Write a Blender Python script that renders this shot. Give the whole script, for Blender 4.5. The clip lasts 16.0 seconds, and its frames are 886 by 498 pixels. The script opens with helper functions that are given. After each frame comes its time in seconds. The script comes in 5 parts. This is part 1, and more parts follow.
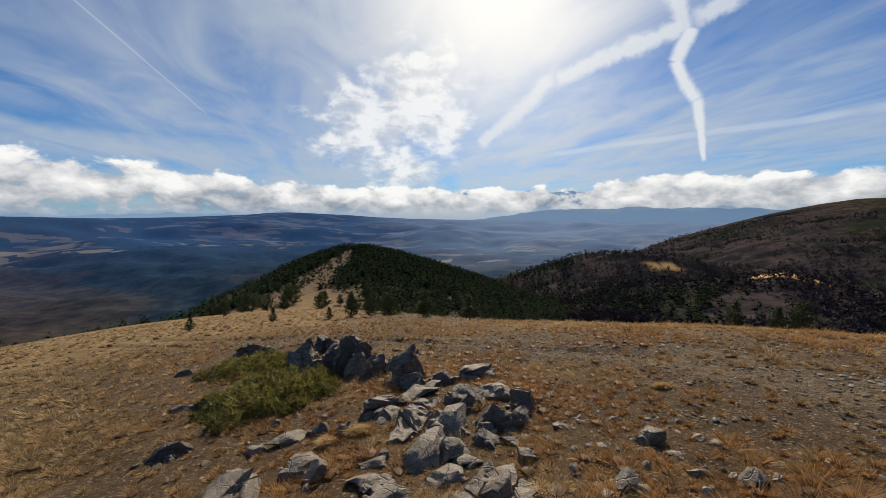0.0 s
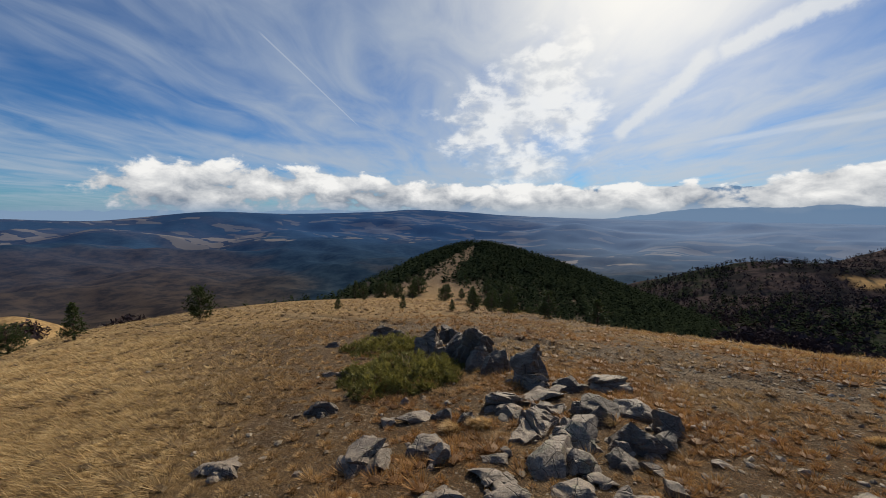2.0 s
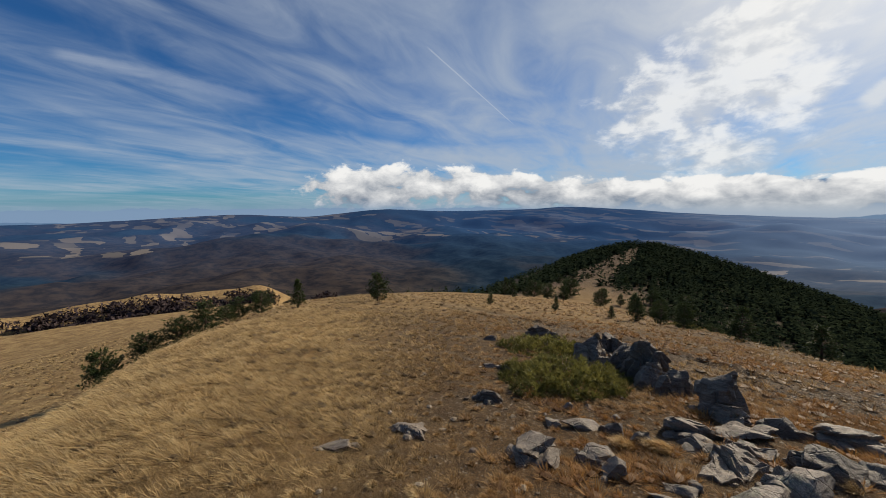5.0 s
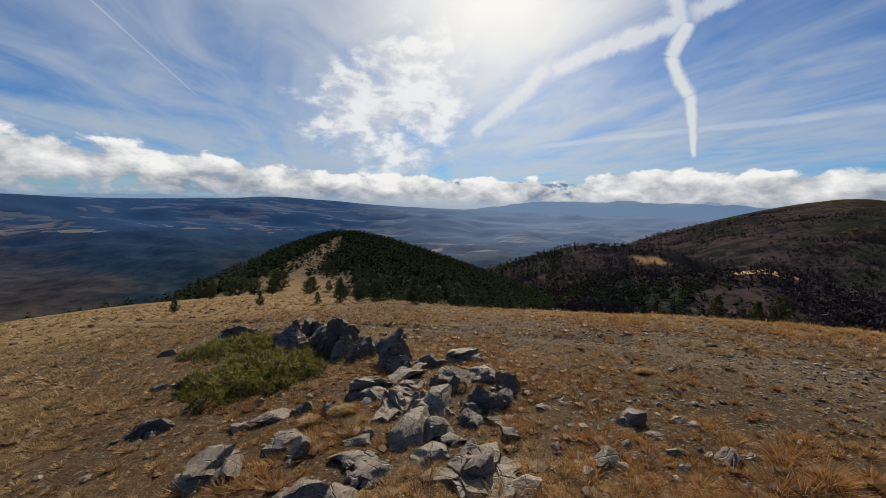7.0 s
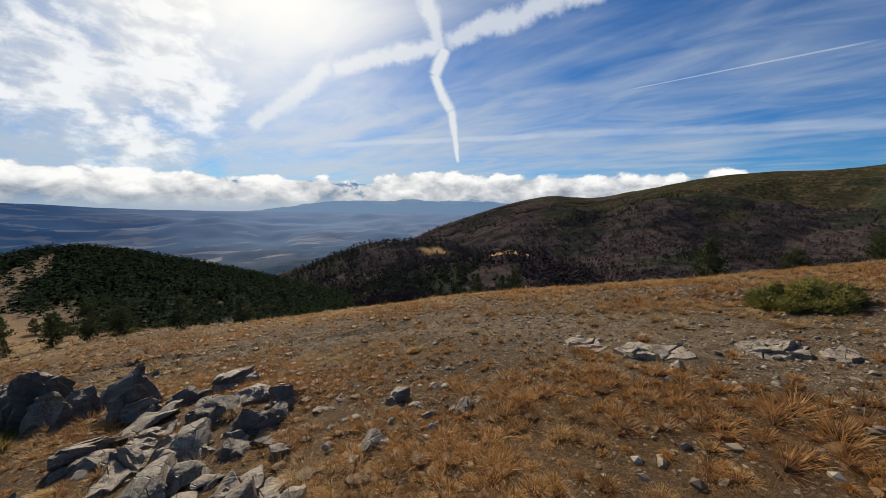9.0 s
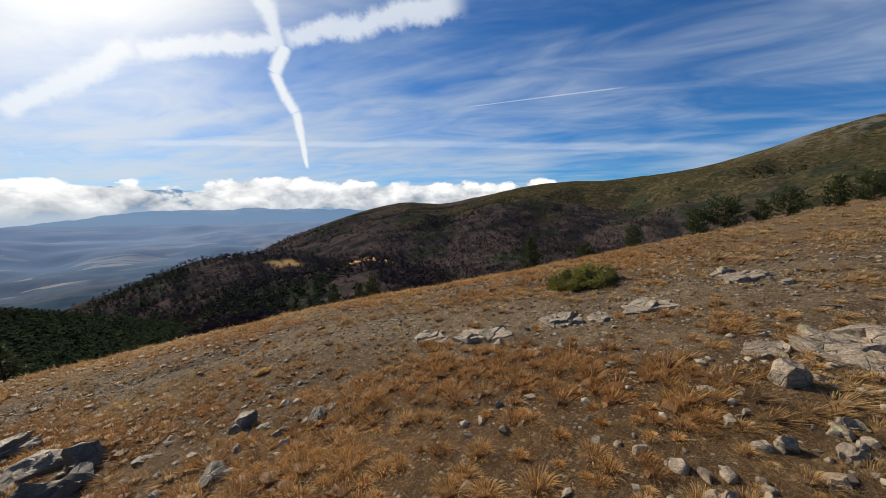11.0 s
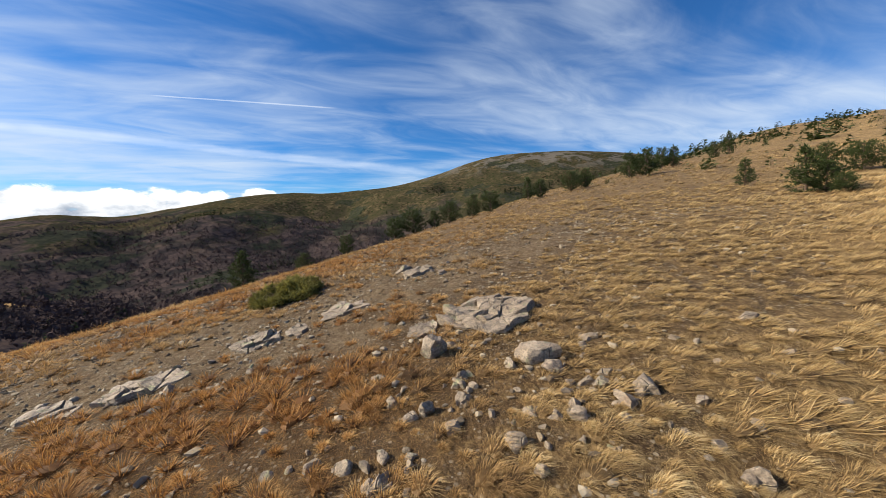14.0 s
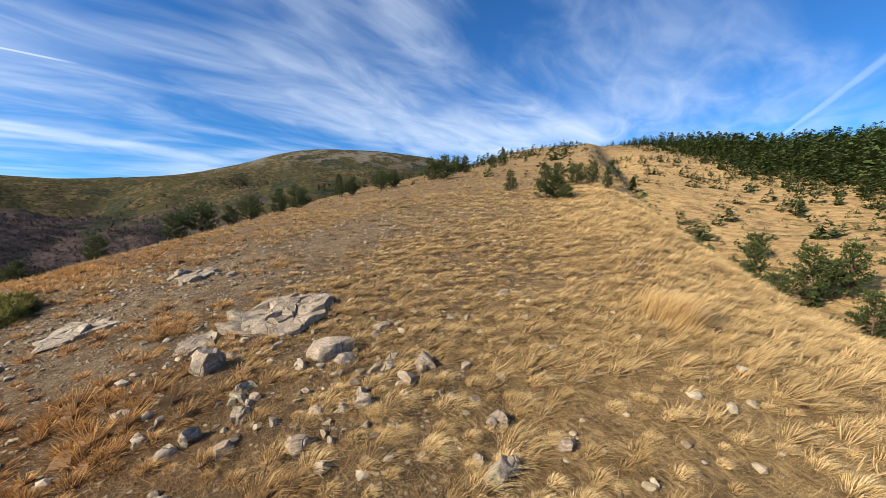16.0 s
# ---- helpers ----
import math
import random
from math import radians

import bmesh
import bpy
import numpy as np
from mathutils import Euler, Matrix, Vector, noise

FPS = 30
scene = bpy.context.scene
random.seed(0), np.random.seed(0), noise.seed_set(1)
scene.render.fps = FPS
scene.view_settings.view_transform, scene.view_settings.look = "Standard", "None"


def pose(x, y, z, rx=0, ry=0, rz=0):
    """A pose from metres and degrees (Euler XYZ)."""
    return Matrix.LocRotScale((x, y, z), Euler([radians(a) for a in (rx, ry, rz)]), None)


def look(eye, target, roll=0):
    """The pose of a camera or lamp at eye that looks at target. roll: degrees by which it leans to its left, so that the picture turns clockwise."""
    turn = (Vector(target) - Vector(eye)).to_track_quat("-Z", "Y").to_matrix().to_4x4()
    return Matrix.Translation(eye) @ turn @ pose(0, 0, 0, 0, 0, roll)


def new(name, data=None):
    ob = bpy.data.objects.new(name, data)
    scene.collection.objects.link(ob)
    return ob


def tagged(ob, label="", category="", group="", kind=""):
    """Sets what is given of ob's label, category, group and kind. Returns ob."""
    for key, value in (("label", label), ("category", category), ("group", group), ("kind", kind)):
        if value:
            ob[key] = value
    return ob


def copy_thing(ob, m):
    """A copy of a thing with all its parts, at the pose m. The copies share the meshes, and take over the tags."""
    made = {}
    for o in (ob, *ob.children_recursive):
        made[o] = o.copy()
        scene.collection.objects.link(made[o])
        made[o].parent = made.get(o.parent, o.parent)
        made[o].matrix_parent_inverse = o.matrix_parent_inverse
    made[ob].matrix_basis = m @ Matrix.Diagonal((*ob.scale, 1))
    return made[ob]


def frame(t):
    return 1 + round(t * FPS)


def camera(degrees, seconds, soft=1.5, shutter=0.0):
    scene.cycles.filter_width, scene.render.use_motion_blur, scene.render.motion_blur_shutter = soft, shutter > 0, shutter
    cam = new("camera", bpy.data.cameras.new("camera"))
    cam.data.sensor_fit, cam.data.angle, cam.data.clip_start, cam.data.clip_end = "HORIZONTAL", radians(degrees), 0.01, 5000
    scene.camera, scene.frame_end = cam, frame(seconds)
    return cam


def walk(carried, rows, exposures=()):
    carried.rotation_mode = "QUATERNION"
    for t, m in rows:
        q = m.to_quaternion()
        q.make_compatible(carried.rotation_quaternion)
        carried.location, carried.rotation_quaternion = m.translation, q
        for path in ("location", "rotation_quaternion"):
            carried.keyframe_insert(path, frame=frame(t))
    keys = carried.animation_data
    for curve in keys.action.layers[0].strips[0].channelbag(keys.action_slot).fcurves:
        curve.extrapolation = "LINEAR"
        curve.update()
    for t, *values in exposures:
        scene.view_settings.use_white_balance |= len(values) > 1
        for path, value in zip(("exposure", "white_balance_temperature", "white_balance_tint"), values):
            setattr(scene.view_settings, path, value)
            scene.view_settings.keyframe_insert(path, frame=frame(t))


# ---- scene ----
cam = camera(101.2, 16.0, soft=0.75)
# seconds, place, heading to the left of +y, pitch up, lean
PATH = [
    (0, 0.013, 0.416, 1.713, 2.26, -6.01, -0.07),
    (0.5, 0.011, 0.464, 1.690, 6.42, -6.21, 0.66),
    (1, 0.020, 0.502, 1.683, 9.15, -6.62, 0.19),
    (1.5, -0.021, 0.482, 1.691, 13.86, -6.11, -0.65),
    (2, -0.086, 0.491, 1.650, 21.33, -6.37, 0.15),
    (2.5, -0.140, 0.393, 1.687, 28.94, -6.48, 0.27),
    (3, -0.197, 0.269, 1.731, 38.18, -6.33, 0.09),
    (3.2, -0.207, 0.250, 1.721, 42.48, -6.20, 0.36),
    (5.3, -0.241, 0.210, 1.717, 44.66, -6.78, -0.22),
    (5.5, -0.250, 0.278, 1.695, 39.49, -6.92, -0.64),
    (6, -0.211, 0.404, 1.641, 25.11, -7.45, 0.36),
    (6.5, -0.111, 0.439, 1.625, 9.94, -7.86, 1.42),
    (7, 0.028, 0.439, 1.623, 0.74, -7.71, 1.57),
    (7.5, 0.154, 0.448, 1.609, -8.45, -6.90, 1.24),
    (8, 0.271, 0.430, 1.599, -15.82, -6.64, 0.82),
    (8.5, 0.350, 0.385, 1.604, -22.86, -6.20, 0.74),
    (8.7, 0.374, 0.369, 1.617, -26.29, -6.63, 0.60),
    (10.8, 0.247, 0.056, 1.698, -49.45, -6.17, 0.34),
    (11, 0.306, 0.036, 1.688, -52.87, -6.11, -0.43),
    (11.5, 0.443, -0.085, 1.655, -63.32, -5.53, -0.24),
    (12, 0.550, -0.198, 1.629, -69.66, -5.06, -1.48),
    (12.5, 0.597, -0.274, 1.600, -72.98, -5.57, -1.47),
    (13, 0.627, -0.316, 1.600, -79.57, -5.25, -2.44),
    (13.5, 0.625, -0.304, 1.630, -87.76, -5.13, -1.62),
    (14, 0.639, -0.307, 1.641, -94.31, -4.89, -1.27),
    (14.5, 0.618, -0.317, 1.633, -104.16, -6.07, -1.43),
    (15, 0.596, -0.346, 1.637, -111.64, -6.06, -1.27),
    (15.5, 0.598, -0.440, 1.619, -117.13, -5.37, -0.40),
    (16, 0.592, -0.515, 1.603, -122.67, -5.66, -0.42),
]


def carried_pose(x, y, z, yaw, pitch, roll):
    eye = Vector((x, y, z))
    ya, pi_ = radians(yaw), radians(pitch)
    ahead = Vector((-math.sin(ya) * math.cos(pi_), math.cos(ya) * math.cos(pi_), math.sin(pi_)))
    return look(eye, eye + ahead, roll)


EXPOSURES = [(0.0, -0.1), (1.5, -0.16), (3.0, -0.2), (6.0, -0.2), (7.2, -0.2), (8.5, -0.1), (11.0, 0.12), (13.0, 0.42), (14.5, 0.68), (16.0, 0.84)]
walk(cam, [(r[0], carried_pose(*r[1:])) for r in PATH], EXPOSURES)

# ---- world, sun ----
SUN_AZ, SUN_EL = -7.0, 31.0


def way(az, el):
    """Unit direction: az degrees to the left of +y, el degrees up."""
    a, e = radians(az), radians(el)
    return Vector((-math.sin(a) * math.cos(e), math.cos(a) * math.cos(e), math.sin(e)))


class Nodes:
    """Short hand for node trees."""

    def __init__(self, tree):
        self.t = tree
        tree.nodes.clear()

    def put(self, sock, v):
        if isinstance(v, bpy.types.NodeSocket):
            self.t.links.new(v, sock)
        elif v is not None:
            sock.default_value = v

    def node(self, kind, **kw):
        n = self.t.nodes.new(kind)
        for k, v in kw.items():
            setattr(n, k, v)
        return n

    def m(self, op, a, b=None, c=None, clamp=False):
        n = self.node("ShaderNodeMath", operation=op, use_clamp=clamp)
        for i, v in enumerate((a, b, c)):
            if v is not None:
                self.put(n.inputs[i], v)
        return n.outputs[0]

    def vm(self, op, a, b=None, scale=None):
        n = self.node("ShaderNodeVectorMath", operation=op)
        self.put(n.inputs[0], a)
        if b is not None:
            self.put(n.inputs[1], b)
        if scale is not None:
            self.put(n.inputs["Scale"], scale)
        return n.outputs["Value"] if op in ("DOT_PRODUCT", "LENGTH", "DISTANCE") else n.outputs["Vector"]

    def step(self, v, lo, hi, a=0.0, b=1.0):
        n = self.node("ShaderNodeMapRange", interpolation_type="SMOOTHSTEP")
        for i, x in enumerate((v, lo, hi, a, b)):
            self.put(n.inputs[i], x)
        return n.outputs[0]

    def lin(self, v, lo, hi, a=0.0, b=1.0):
        n = self.node("ShaderNodeMapRange")
        for i, x in enumerate((v, lo, hi, a, b)):
            self.put(n.inputs[i], x)
        return n.outputs[0]

    def mix(self, f, a, b, mode="MIX"):
        n = self.node("ShaderNodeMix", data_type="RGBA", blend_type=mode)
        self.put(n.inputs[0], f)
        self.put(n.inputs[6], (*a, 1) if isinstance(a, tuple) else a)
        self.put(n.inputs[7], (*b, 1) if isinstance(b, tuple) else b)
        return n.outputs[2]

    def noise(self, vec, scale, detail=4.0, rough=0.5, distort=0.0, colour=False):
        n = self.node("ShaderNodeTexNoise")
        if vec is not None:
            self.put(n.inputs["Vector"], vec)
        n.inputs["Scale"].default_value, n.inputs["Detail"].default_value = scale, detail
        n.inputs["Roughness"].default_value, n.inputs["Distortion"].default_value = rough, distort
        return n.outputs["Color" if colour else "Fac"]

    def voronoi(self, vec, scale, feature="F1", out="Distance", rand=1.0):
        n = self.node("ShaderNodeTexVoronoi", feature=feature)
        if vec is not None:
            self.put(n.inputs["Vector"], vec)
        n.inputs["Scale"].default_value, n.inputs["Randomness"].default_value = scale, rand
        return n.outputs[out]

    def map(self, vec, loc=(0, 0, 0), rot=(0, 0, 0), scale=(1, 1, 1)):
        n = self.node("ShaderNodeMapping")
        self.put(n.inputs[0], vec)
        n.inputs[1].default_value, n.inputs[2].default_value, n.inputs[3].default_value = loc, rot, scale
        return n.outputs[0]

    def xyz(self, vec):
        n = self.node("ShaderNodeSeparateXYZ")
        self.put(n.inputs[0], vec)
        return n.outputs

    def join(self, x, y, z):
        n = self.node("ShaderNodeCombineXYZ")
        for i, v in enumerate((x, y, z)):
            self.put(n.inputs[i], v)
        return n.outputs[0]

    def ramp(self, v, stops):
        n = self.node("ShaderNodeValToRGB")
        self.put(n.inputs[0], v)
        e = n.color_ramp.elements
        while len(e) < len(stops):
            e.new(0.5)
        for i, (p, c) in enumerate(stops):
            e[i].position, e[i].color = p, (*c, 1)
        return n.outputs[0]


world = bpy.data.worlds.new("sky")
scene.world = world
world.use_nodes = True
N = Nodes(world.node_tree)
d = N.node("ShaderNodeTexCoord").outputs["Generated"]
dx, dy, dz = N.xyz(d)
sky = N.node("ShaderNodeTexSky", sky_type="NISHITA", sun_disc=False, sun_elevation=radians(SUN_EL),
             sun_rotation=radians(-SUN_AZ), altitude=1400, air_density=1.0, dust_density=0.4, ozone_density=3.0)
base = N.vm("SCALE", sky.outputs[0], scale=0.1)
base = N.mix(1.0, base, (0.31, 0.77, 1.2), "MULTIPLY")
el = N.m("MULTIPLY", N.m("ARCSINE", dz), 57.29578)
az = N.m("MULTIPLY", N.m("ARCTAN2", N.m("MULTIPLY", dx, -1.0), dy), 57.29578)
to_sun = N.vm("DOT_PRODUCT", d, tuple(way(SUN_AZ, SUN_EL)))
near_sun = N.m("POWER", N.m("MAXIMUM", to_sun, 0.0), 14.0)
glare = N.m("POWER", N.m("MAXIMUM", to_sun, 0.0), 32.0)
# high thin cloud, on a flat layer far up
over = N.m("ADD", N.m("MAXIMUM", dz, 0.0), 0.10)
flat = N.join(N.m("DIVIDE", dx, over), N.m("DIVIDE", dy, over), 0.0)
turned = N.map(flat, rot=(0, 0, radians(-18)))
long_streak = N.noise(N.map(turned, scale=(1.1, 0.36, 1)), 1.2, 6, 0.5, 0.9)
fine_streak = N.noise(N.map(turned, (3, 7, 0), scale=(1.8, 0.8, 1)), 1.5, 7, 0.55, 1.3)
patchy = N.noise(N.map(flat, (5.2, 1.7, 0)), 0.45, 3, 0.5)
sunward = N.lin(to_sun, -0.2, 0.95, -0.09, 0.20)
thin = N.m("ADD", N.m("ADD", N.m("MULTIPLY", long_streak, 0.6), N.m("MULTIPLY", fine_streak, 0.4)),
           N.m("ADD", sunward, N.m("MULTIPLY", N.m("SUBTRACT", patchy, 0.5), 0.55)))
low = N.step(el, 20.0, 2.0, 0.0, 0.13)
more_cloud = N.m("MULTIPLY", N.step(N.vm("DISTANCE", d, tuple(way(-132, 15))), 0.7, 0.1), 0.12)
thin = N.m("ADD", thin, more_cloud)
clear = N.m("MULTIPLY", N.step(N.vm("DISTANCE", d, tuple(way(-72, 24))), 0.75, 0.1), 0.13)
thin = N.step(N.m("SUBTRACT", N.m("ADD", thin, low), clear), 0.38, 0.92)
thin = N.m("MULTIPLY", thin, N.step(el, 0.0, 3.0, 0.55, 0.86))


def trail(a, b, wide_a, wide_b, strength, rough, seed):
    """A condensation trail between two directions, in degrees; widths in degrees."""
    va, vb = way(*a), way(*b)
    n = va.cross(vb).normalized()
    along = n.cross(va).normalized()
    span = va.angle(vb)
    v = N.m("DIVIDE", N.m("ARCTAN2", N.vm("DOT_PRODUCT", d, tuple(along)), N.vm("DOT_PRODUCT", d, tuple(va))), span)
    wob = N.m("SUBTRACT", N.noise(N.map(d, (seed, 0, 0)), 9.0, 6, 0.6), 0.5)
    u = N.m("ABSOLUTE", N.m("ADD", N.vm("DOT_PRODUCT", d, tuple(n)), N.m("MULTIPLY", wob, 0.05 * rough)))
    w = N.lin(v, 0.0, 1.0, radians(wide_a), radians(wide_b))
    puff = N.noise(N.map(d, (0, seed, 0)), 34.0, 6, 0.65)
    u = N.m("ADD", N.m("DIVIDE", u, w), N.m("MULTIPLY", N.m("SUBTRACT", puff, 0.5), 1.1 * min(rough, 1.0) + 0.3))
    body = N.step(u, 1.0, 0.25)
    ends = N.m("MULTIPLY", N.step(v, -0.03, 0.05), N.step(v, 1.05, 0.9))
    return N.m("MULTIPLY", N.m("MULTIPLY", body, ends), strength)


trails = trail((-32.9, 6.2), (-31.6, 14.0), 0.35, 0.9, 0.95, 0.35, 2.1)
for more in (
    trail((-31.7, 13.6), (-29.0, 18.6), 0.9, 1.1, 0.95, 0.4, 3.1),
    trail((-29.0, 18.3), (-30.6, 21.8), 1.1, 1.2, 0.9, 0.4, 2.7),
    trail((-30.2, 21.3), (-26.0, 31.0), 1.2, 2.2, 0.75, 0.6, 9.3),
    trail((-3.2, 10.0), (-14.6, 18.4), 1.3, 1.5, 0.75, 0.7, 4.4),
    trail((-14.2, 18.2), (-31.0, 22.5), 1.5, 1.6, 0.8, 0.7, 5.1),
    trail((-30.5, 22.4), (-56.0, 28.0), 1.6, 2.4, 0.7, 0.8, 4.9),
    trail((-57.0, 15.2), (-78.5, 16.0), 0.09, 0.14, 0.32, 0.05, 6.0),
    trail((-14.0, 8.2), (-46.0, 9.9), 0.5, 0.6, 0.30, 0.2, 7.7),
    trail((-45.5, 10.0), (-92.0, 7.0), 0.6, 0.8, 0.20, 0.2, 7.7),
    trail((46.8, 22.2), (34.0, 11.9), 0.16, 0.10, 0.24, 0.05, 1.2),
    trail((90.0, 15.8), (70.0, 14.0), 0.7, 1.2, 0.14, 0.3, 1.9),
    trail((-164.5, 8.0), (-173.0, 15.2), 0.2, 0.6, 0.13, 0.15, 3.4),
):
    trails = N.m("MAXIMUM", trails, more)
# heaped cloud: a bank low over the plain and a broken mass below the sun
puffs = N.noise(N.map(d, scale=(1, 1, 1.7)), 15.0, 9, 0.55, 0.2)
lumps = N.noise(N.map(d, (2, 4, 1), scale=(1, 1, 1.4)), 5.5, 3, 0.5)
heap = N.m("ADD", N.m("MULTIPLY", puffs, 0.62), N.m("MULTIPLY", lumps, 0.5))
mid_el = N.m("ADD", N.step(az, 8.0, 45.0, 1.1, 3.0), N.step(az, -5.0, -35.0, 0.0, 1.3))
off = N.m("DIVIDE", N.m("SUBTRACT", el, mid_el), N.step(az, 10.0, 42.0, 3.7, 5.6))
bank = N.m("SUBTRACT", N.m("ADD", heap, 0.18), N.m("MULTIPLY", N.m("MULTIPLY", off, off), 0.52))
bank = N.m("SUBTRACT", bank, N.m("ADD", N.step(az, 58.0, 76.0, 0.0, 0.5), N.step(az, -66.0, -78.0, 0.0, 0.5)))
bank = N.m("SUBTRACT", bank, N.step(N.m("ABSOLUTE", N.m("ADD", az, 9.0)), 13.0, 5.0, 0.0, 0.05))
bank = N.m("MULTIPLY", N.step(bank, 0.545, 0.63), N.step(el, -1.2, 0.2))
mass = None
for lobe_az, lobe_el, wide in ((5.8, 18.0, 0.115), (14.0, 14.6, 0.10), (3.0, 12.4, 0.10), (10.3, 10.8, 0.12), (16.5, 11.2, 0.09)):
    lobe = N.m("SUBTRACT", 1.0, N.m("DIVIDE", N.vm("DISTANCE", d, tuple(way(lobe_az, lobe_el))), wide))
    mass = lobe if mass is None else N.m("MAXIMUM", mass, lobe)
mass = N.step(N.m("ADD", mass, N.m("MULTIPLY", N.m("SUBTRACT", heap, 0.56), 4.2)), -0.2, 0.7)
up_shade = N.lin(N.m("ADD", off, N.m("MULTIPLY", N.m("SUBTRACT", puffs, 0.5), 4.0)), -0.9, 0.75, 0.0, 1.0)
bank_col = N.mix(up_shade, (0.30, 0.37, 0.48), (1.42, 1.41, 1.38))
thin_col = N.mix(near_sun, (0.66, 0.76, 0.89), (1.38, 1.36, 1.28))
col = N.mix(thin, base, thin_col)
col = N.mix(trails, col, (1.10, 1.15, 1.20))
col = N.mix(N.m("MULTIPLY", mass, 0.78), col, N.mix(N.step(puffs, 0.4, 0.6), (0.92, 0.97, 1.04), (1.45, 1.45, 1.42)))
# far snowy range behind the cloud bank
peaks = N.noise(N.join(N.m("MULTIPLY", az, 0.22), 0.0, 0.0), 1.0, 6, 0.6)
crest = N.m("ADD", N.m("MULTIPLY", peaks, 1.8), N.step(N.m("ABSOLUTE", N.m("ADD", az, 8.0)), 40.0, 8.0, -1.2, 1.9))
col = N.mix(N.step(N.m("SUBTRACT", crest, el), 0.0, 0.08), col, (0.20, 0.36, 0.60))
near_range = N.m("ADD", N.m("MULTIPLY", N.noise(N.join(N.m("MULTIPLY", az, 0.11), 3.0, 0.0), 1.0, 6, 0.5), 2.6), N.step(N.m("ABSOLUTE", N.m("ADD", az, 27.0)), 34.0, 4.0, -3.0, -0.85))
col = N.mix(bank, col, bank_col)
haze = N.step(el, 1.5, -0.8, 0.0, 0.65)
col = N.mix(haze, col, N.mix(N.step(to_sun, 0.6, 0.88), (0.40, 0.56, 0.78), (0.80, 0.88, 0.95)))
col = N.mix(N.step(N.m("SUBTRACT", near_range, el), 0.0, 0.1, 0.0, 0.85), col, (0.17, 0.30, 0.50))
col = N.mix(N.m("MINIMUM", N.m("MULTIPLY", glare, 1.0), 1.0), col, (1.6, 1.55, 1.45))
back = N.node("ShaderNodeBackground")
N.put(back.inputs[0], col)
back.inputs[1].default_value = 0.72
N.t.links.new(back.outputs[0], N.node("ShaderNodeOutputWorld").inputs[0])

sun = new("sun", bpy.data.lights.new("sun", "SUN"))
sun.data.energy, sun.data.angle, sun.data.color = 5.0, radians(0.8), (1.0, 0.87, 0.68)
sun.matrix_world = look(way(SUN_AZ, SUN_EL) * 50, (0, 0, 0))

# ---- the lie of the land ----
# heading to the left of +y : slope at which the brow of the ridge is seen from the eye
BROW = [(-180, -18), (-174, -15.5), (-164, -10.8), (-155, -4.0), (-149, 2.5), (-145, 7.5), (-141, 9.3), (-132, 8.0), (-125, 6.8),
        (-112, 4.0), (-103, 1.3), (-92, -2.0), (-79, -5.8), (-67, -9.0), (-54, -11.4), (-42, -13.1), (-24, -15.4),
        (-8, -16.6), (1, -16.4), (14, -15.2), (25, -14.0), (45, -13.4), (57, -13.4), (69, -13.9), (76, -15.5), (84, -17.8), (93, -22),
        (120, -24), (150, -22), (180, -17)]
SLOPE_X, SLOPE_Y, EYE = 0.098, -0.114, 1.65


def hashed(ix, iy, seed):
    h = (ix.astype(np.int64) * 374761393 + iy.astype(np.int64) * 668265263 + seed * 1442695041) & 0x7FFFFFFF
    h = ((h ^ (h >> 13)) * 1274126177) & 0x7FFFFFFF
    return ((h ^ (h >> 16)) & 0xFFFF) / 65535.0


def vnoise(x, y, seed=0):
    """Smooth noise, 0 to 1, one lump to a metre."""
    ix, iy = np.floor(x), np.floor(y)
    fx, fy = x - ix, y - iy
    fx, fy = fx * fx * (3 - 2 * fx), fy * fy * (3 - 2 * fy)
    a, b = hashed(ix, iy, seed), hashed(ix + 1, iy, seed)
    c, e = hashed(ix, iy + 1, seed), hashed(ix + 1, iy + 1, seed)
    return (a + (b - a) * fx) * (1 - fy) + (c + (e - c) * fx) * fy


def fbm(x, y, octaves=4, seed=0):
    out, amp, total = 0.0, 1.0, 0.0
    for k in range(octaves):
        out, total = out + amp * vnoise(x * 2**k + 17.3 * k, y * 2**k - 9.1 * k, seed + k), total + amp
        amp *= 0.5
    return out / total


def smooth(v, lo, hi):
    t = np.clip((v - lo) / (hi - lo), 0, 1)
    return t * t * (3 - 2 * t)


def rounded_max(a, b, k):
    return np.maximum(a, b) + np.maximum(k - np.abs(a - b), 0) ** 2 / (4 * k)


def table(az, rows):
    """Smooth reading of a table of (heading, value)."""
    a, v = np.array(rows, float).T
    return (np.interp(az - 2.5, a, v) + np.interp(az, a, v) * 2 + np.interp(az + 2.5, a, v)) / 4


SKYLINE = [(-180, -3), (-150, 0), (-135, 5.0), (-122, 8.2), (-120.5, 8.5), (-115.5, 9.2), (-110, 9.4), (-104, 9.3), (-98, 8.2), (-95.5, 7.2), (-92.7, 6.6),
           (-87.4, 5.0), (-77, 4.0), (-68.3, 4.05), (-64, 3.3), (-59.5, 2.3), (-55.4, 1.4), (-52, 0.75), (-48.5, 1.45), (-45.5, 1.15), (-42.8, 0.55),
           (-38.3, -0.85), (-33, -2.75), (-28.5, -4.6), (-25, -6.2), (-20, -9.0), (-12, -12), (-4, -15), (6, -17), (20, -19), (180, -16)]
# far hills that close the plain
FAR_LINE = [(-180, -1.6), (-60, -1.6), (-20, -1.6), (0, -1.4), (10, -1.1), (16, -0.8), (22, -0.35), (26, -0.2), (31, -0.5), (37, -0.7), (45, -0.9), (53, -0.45), (57, -0.8),
            (60, -1.1), (65, -1.5), (75, -1.1), (83, -1.5), (90, -1.8), (180, -1.6)]


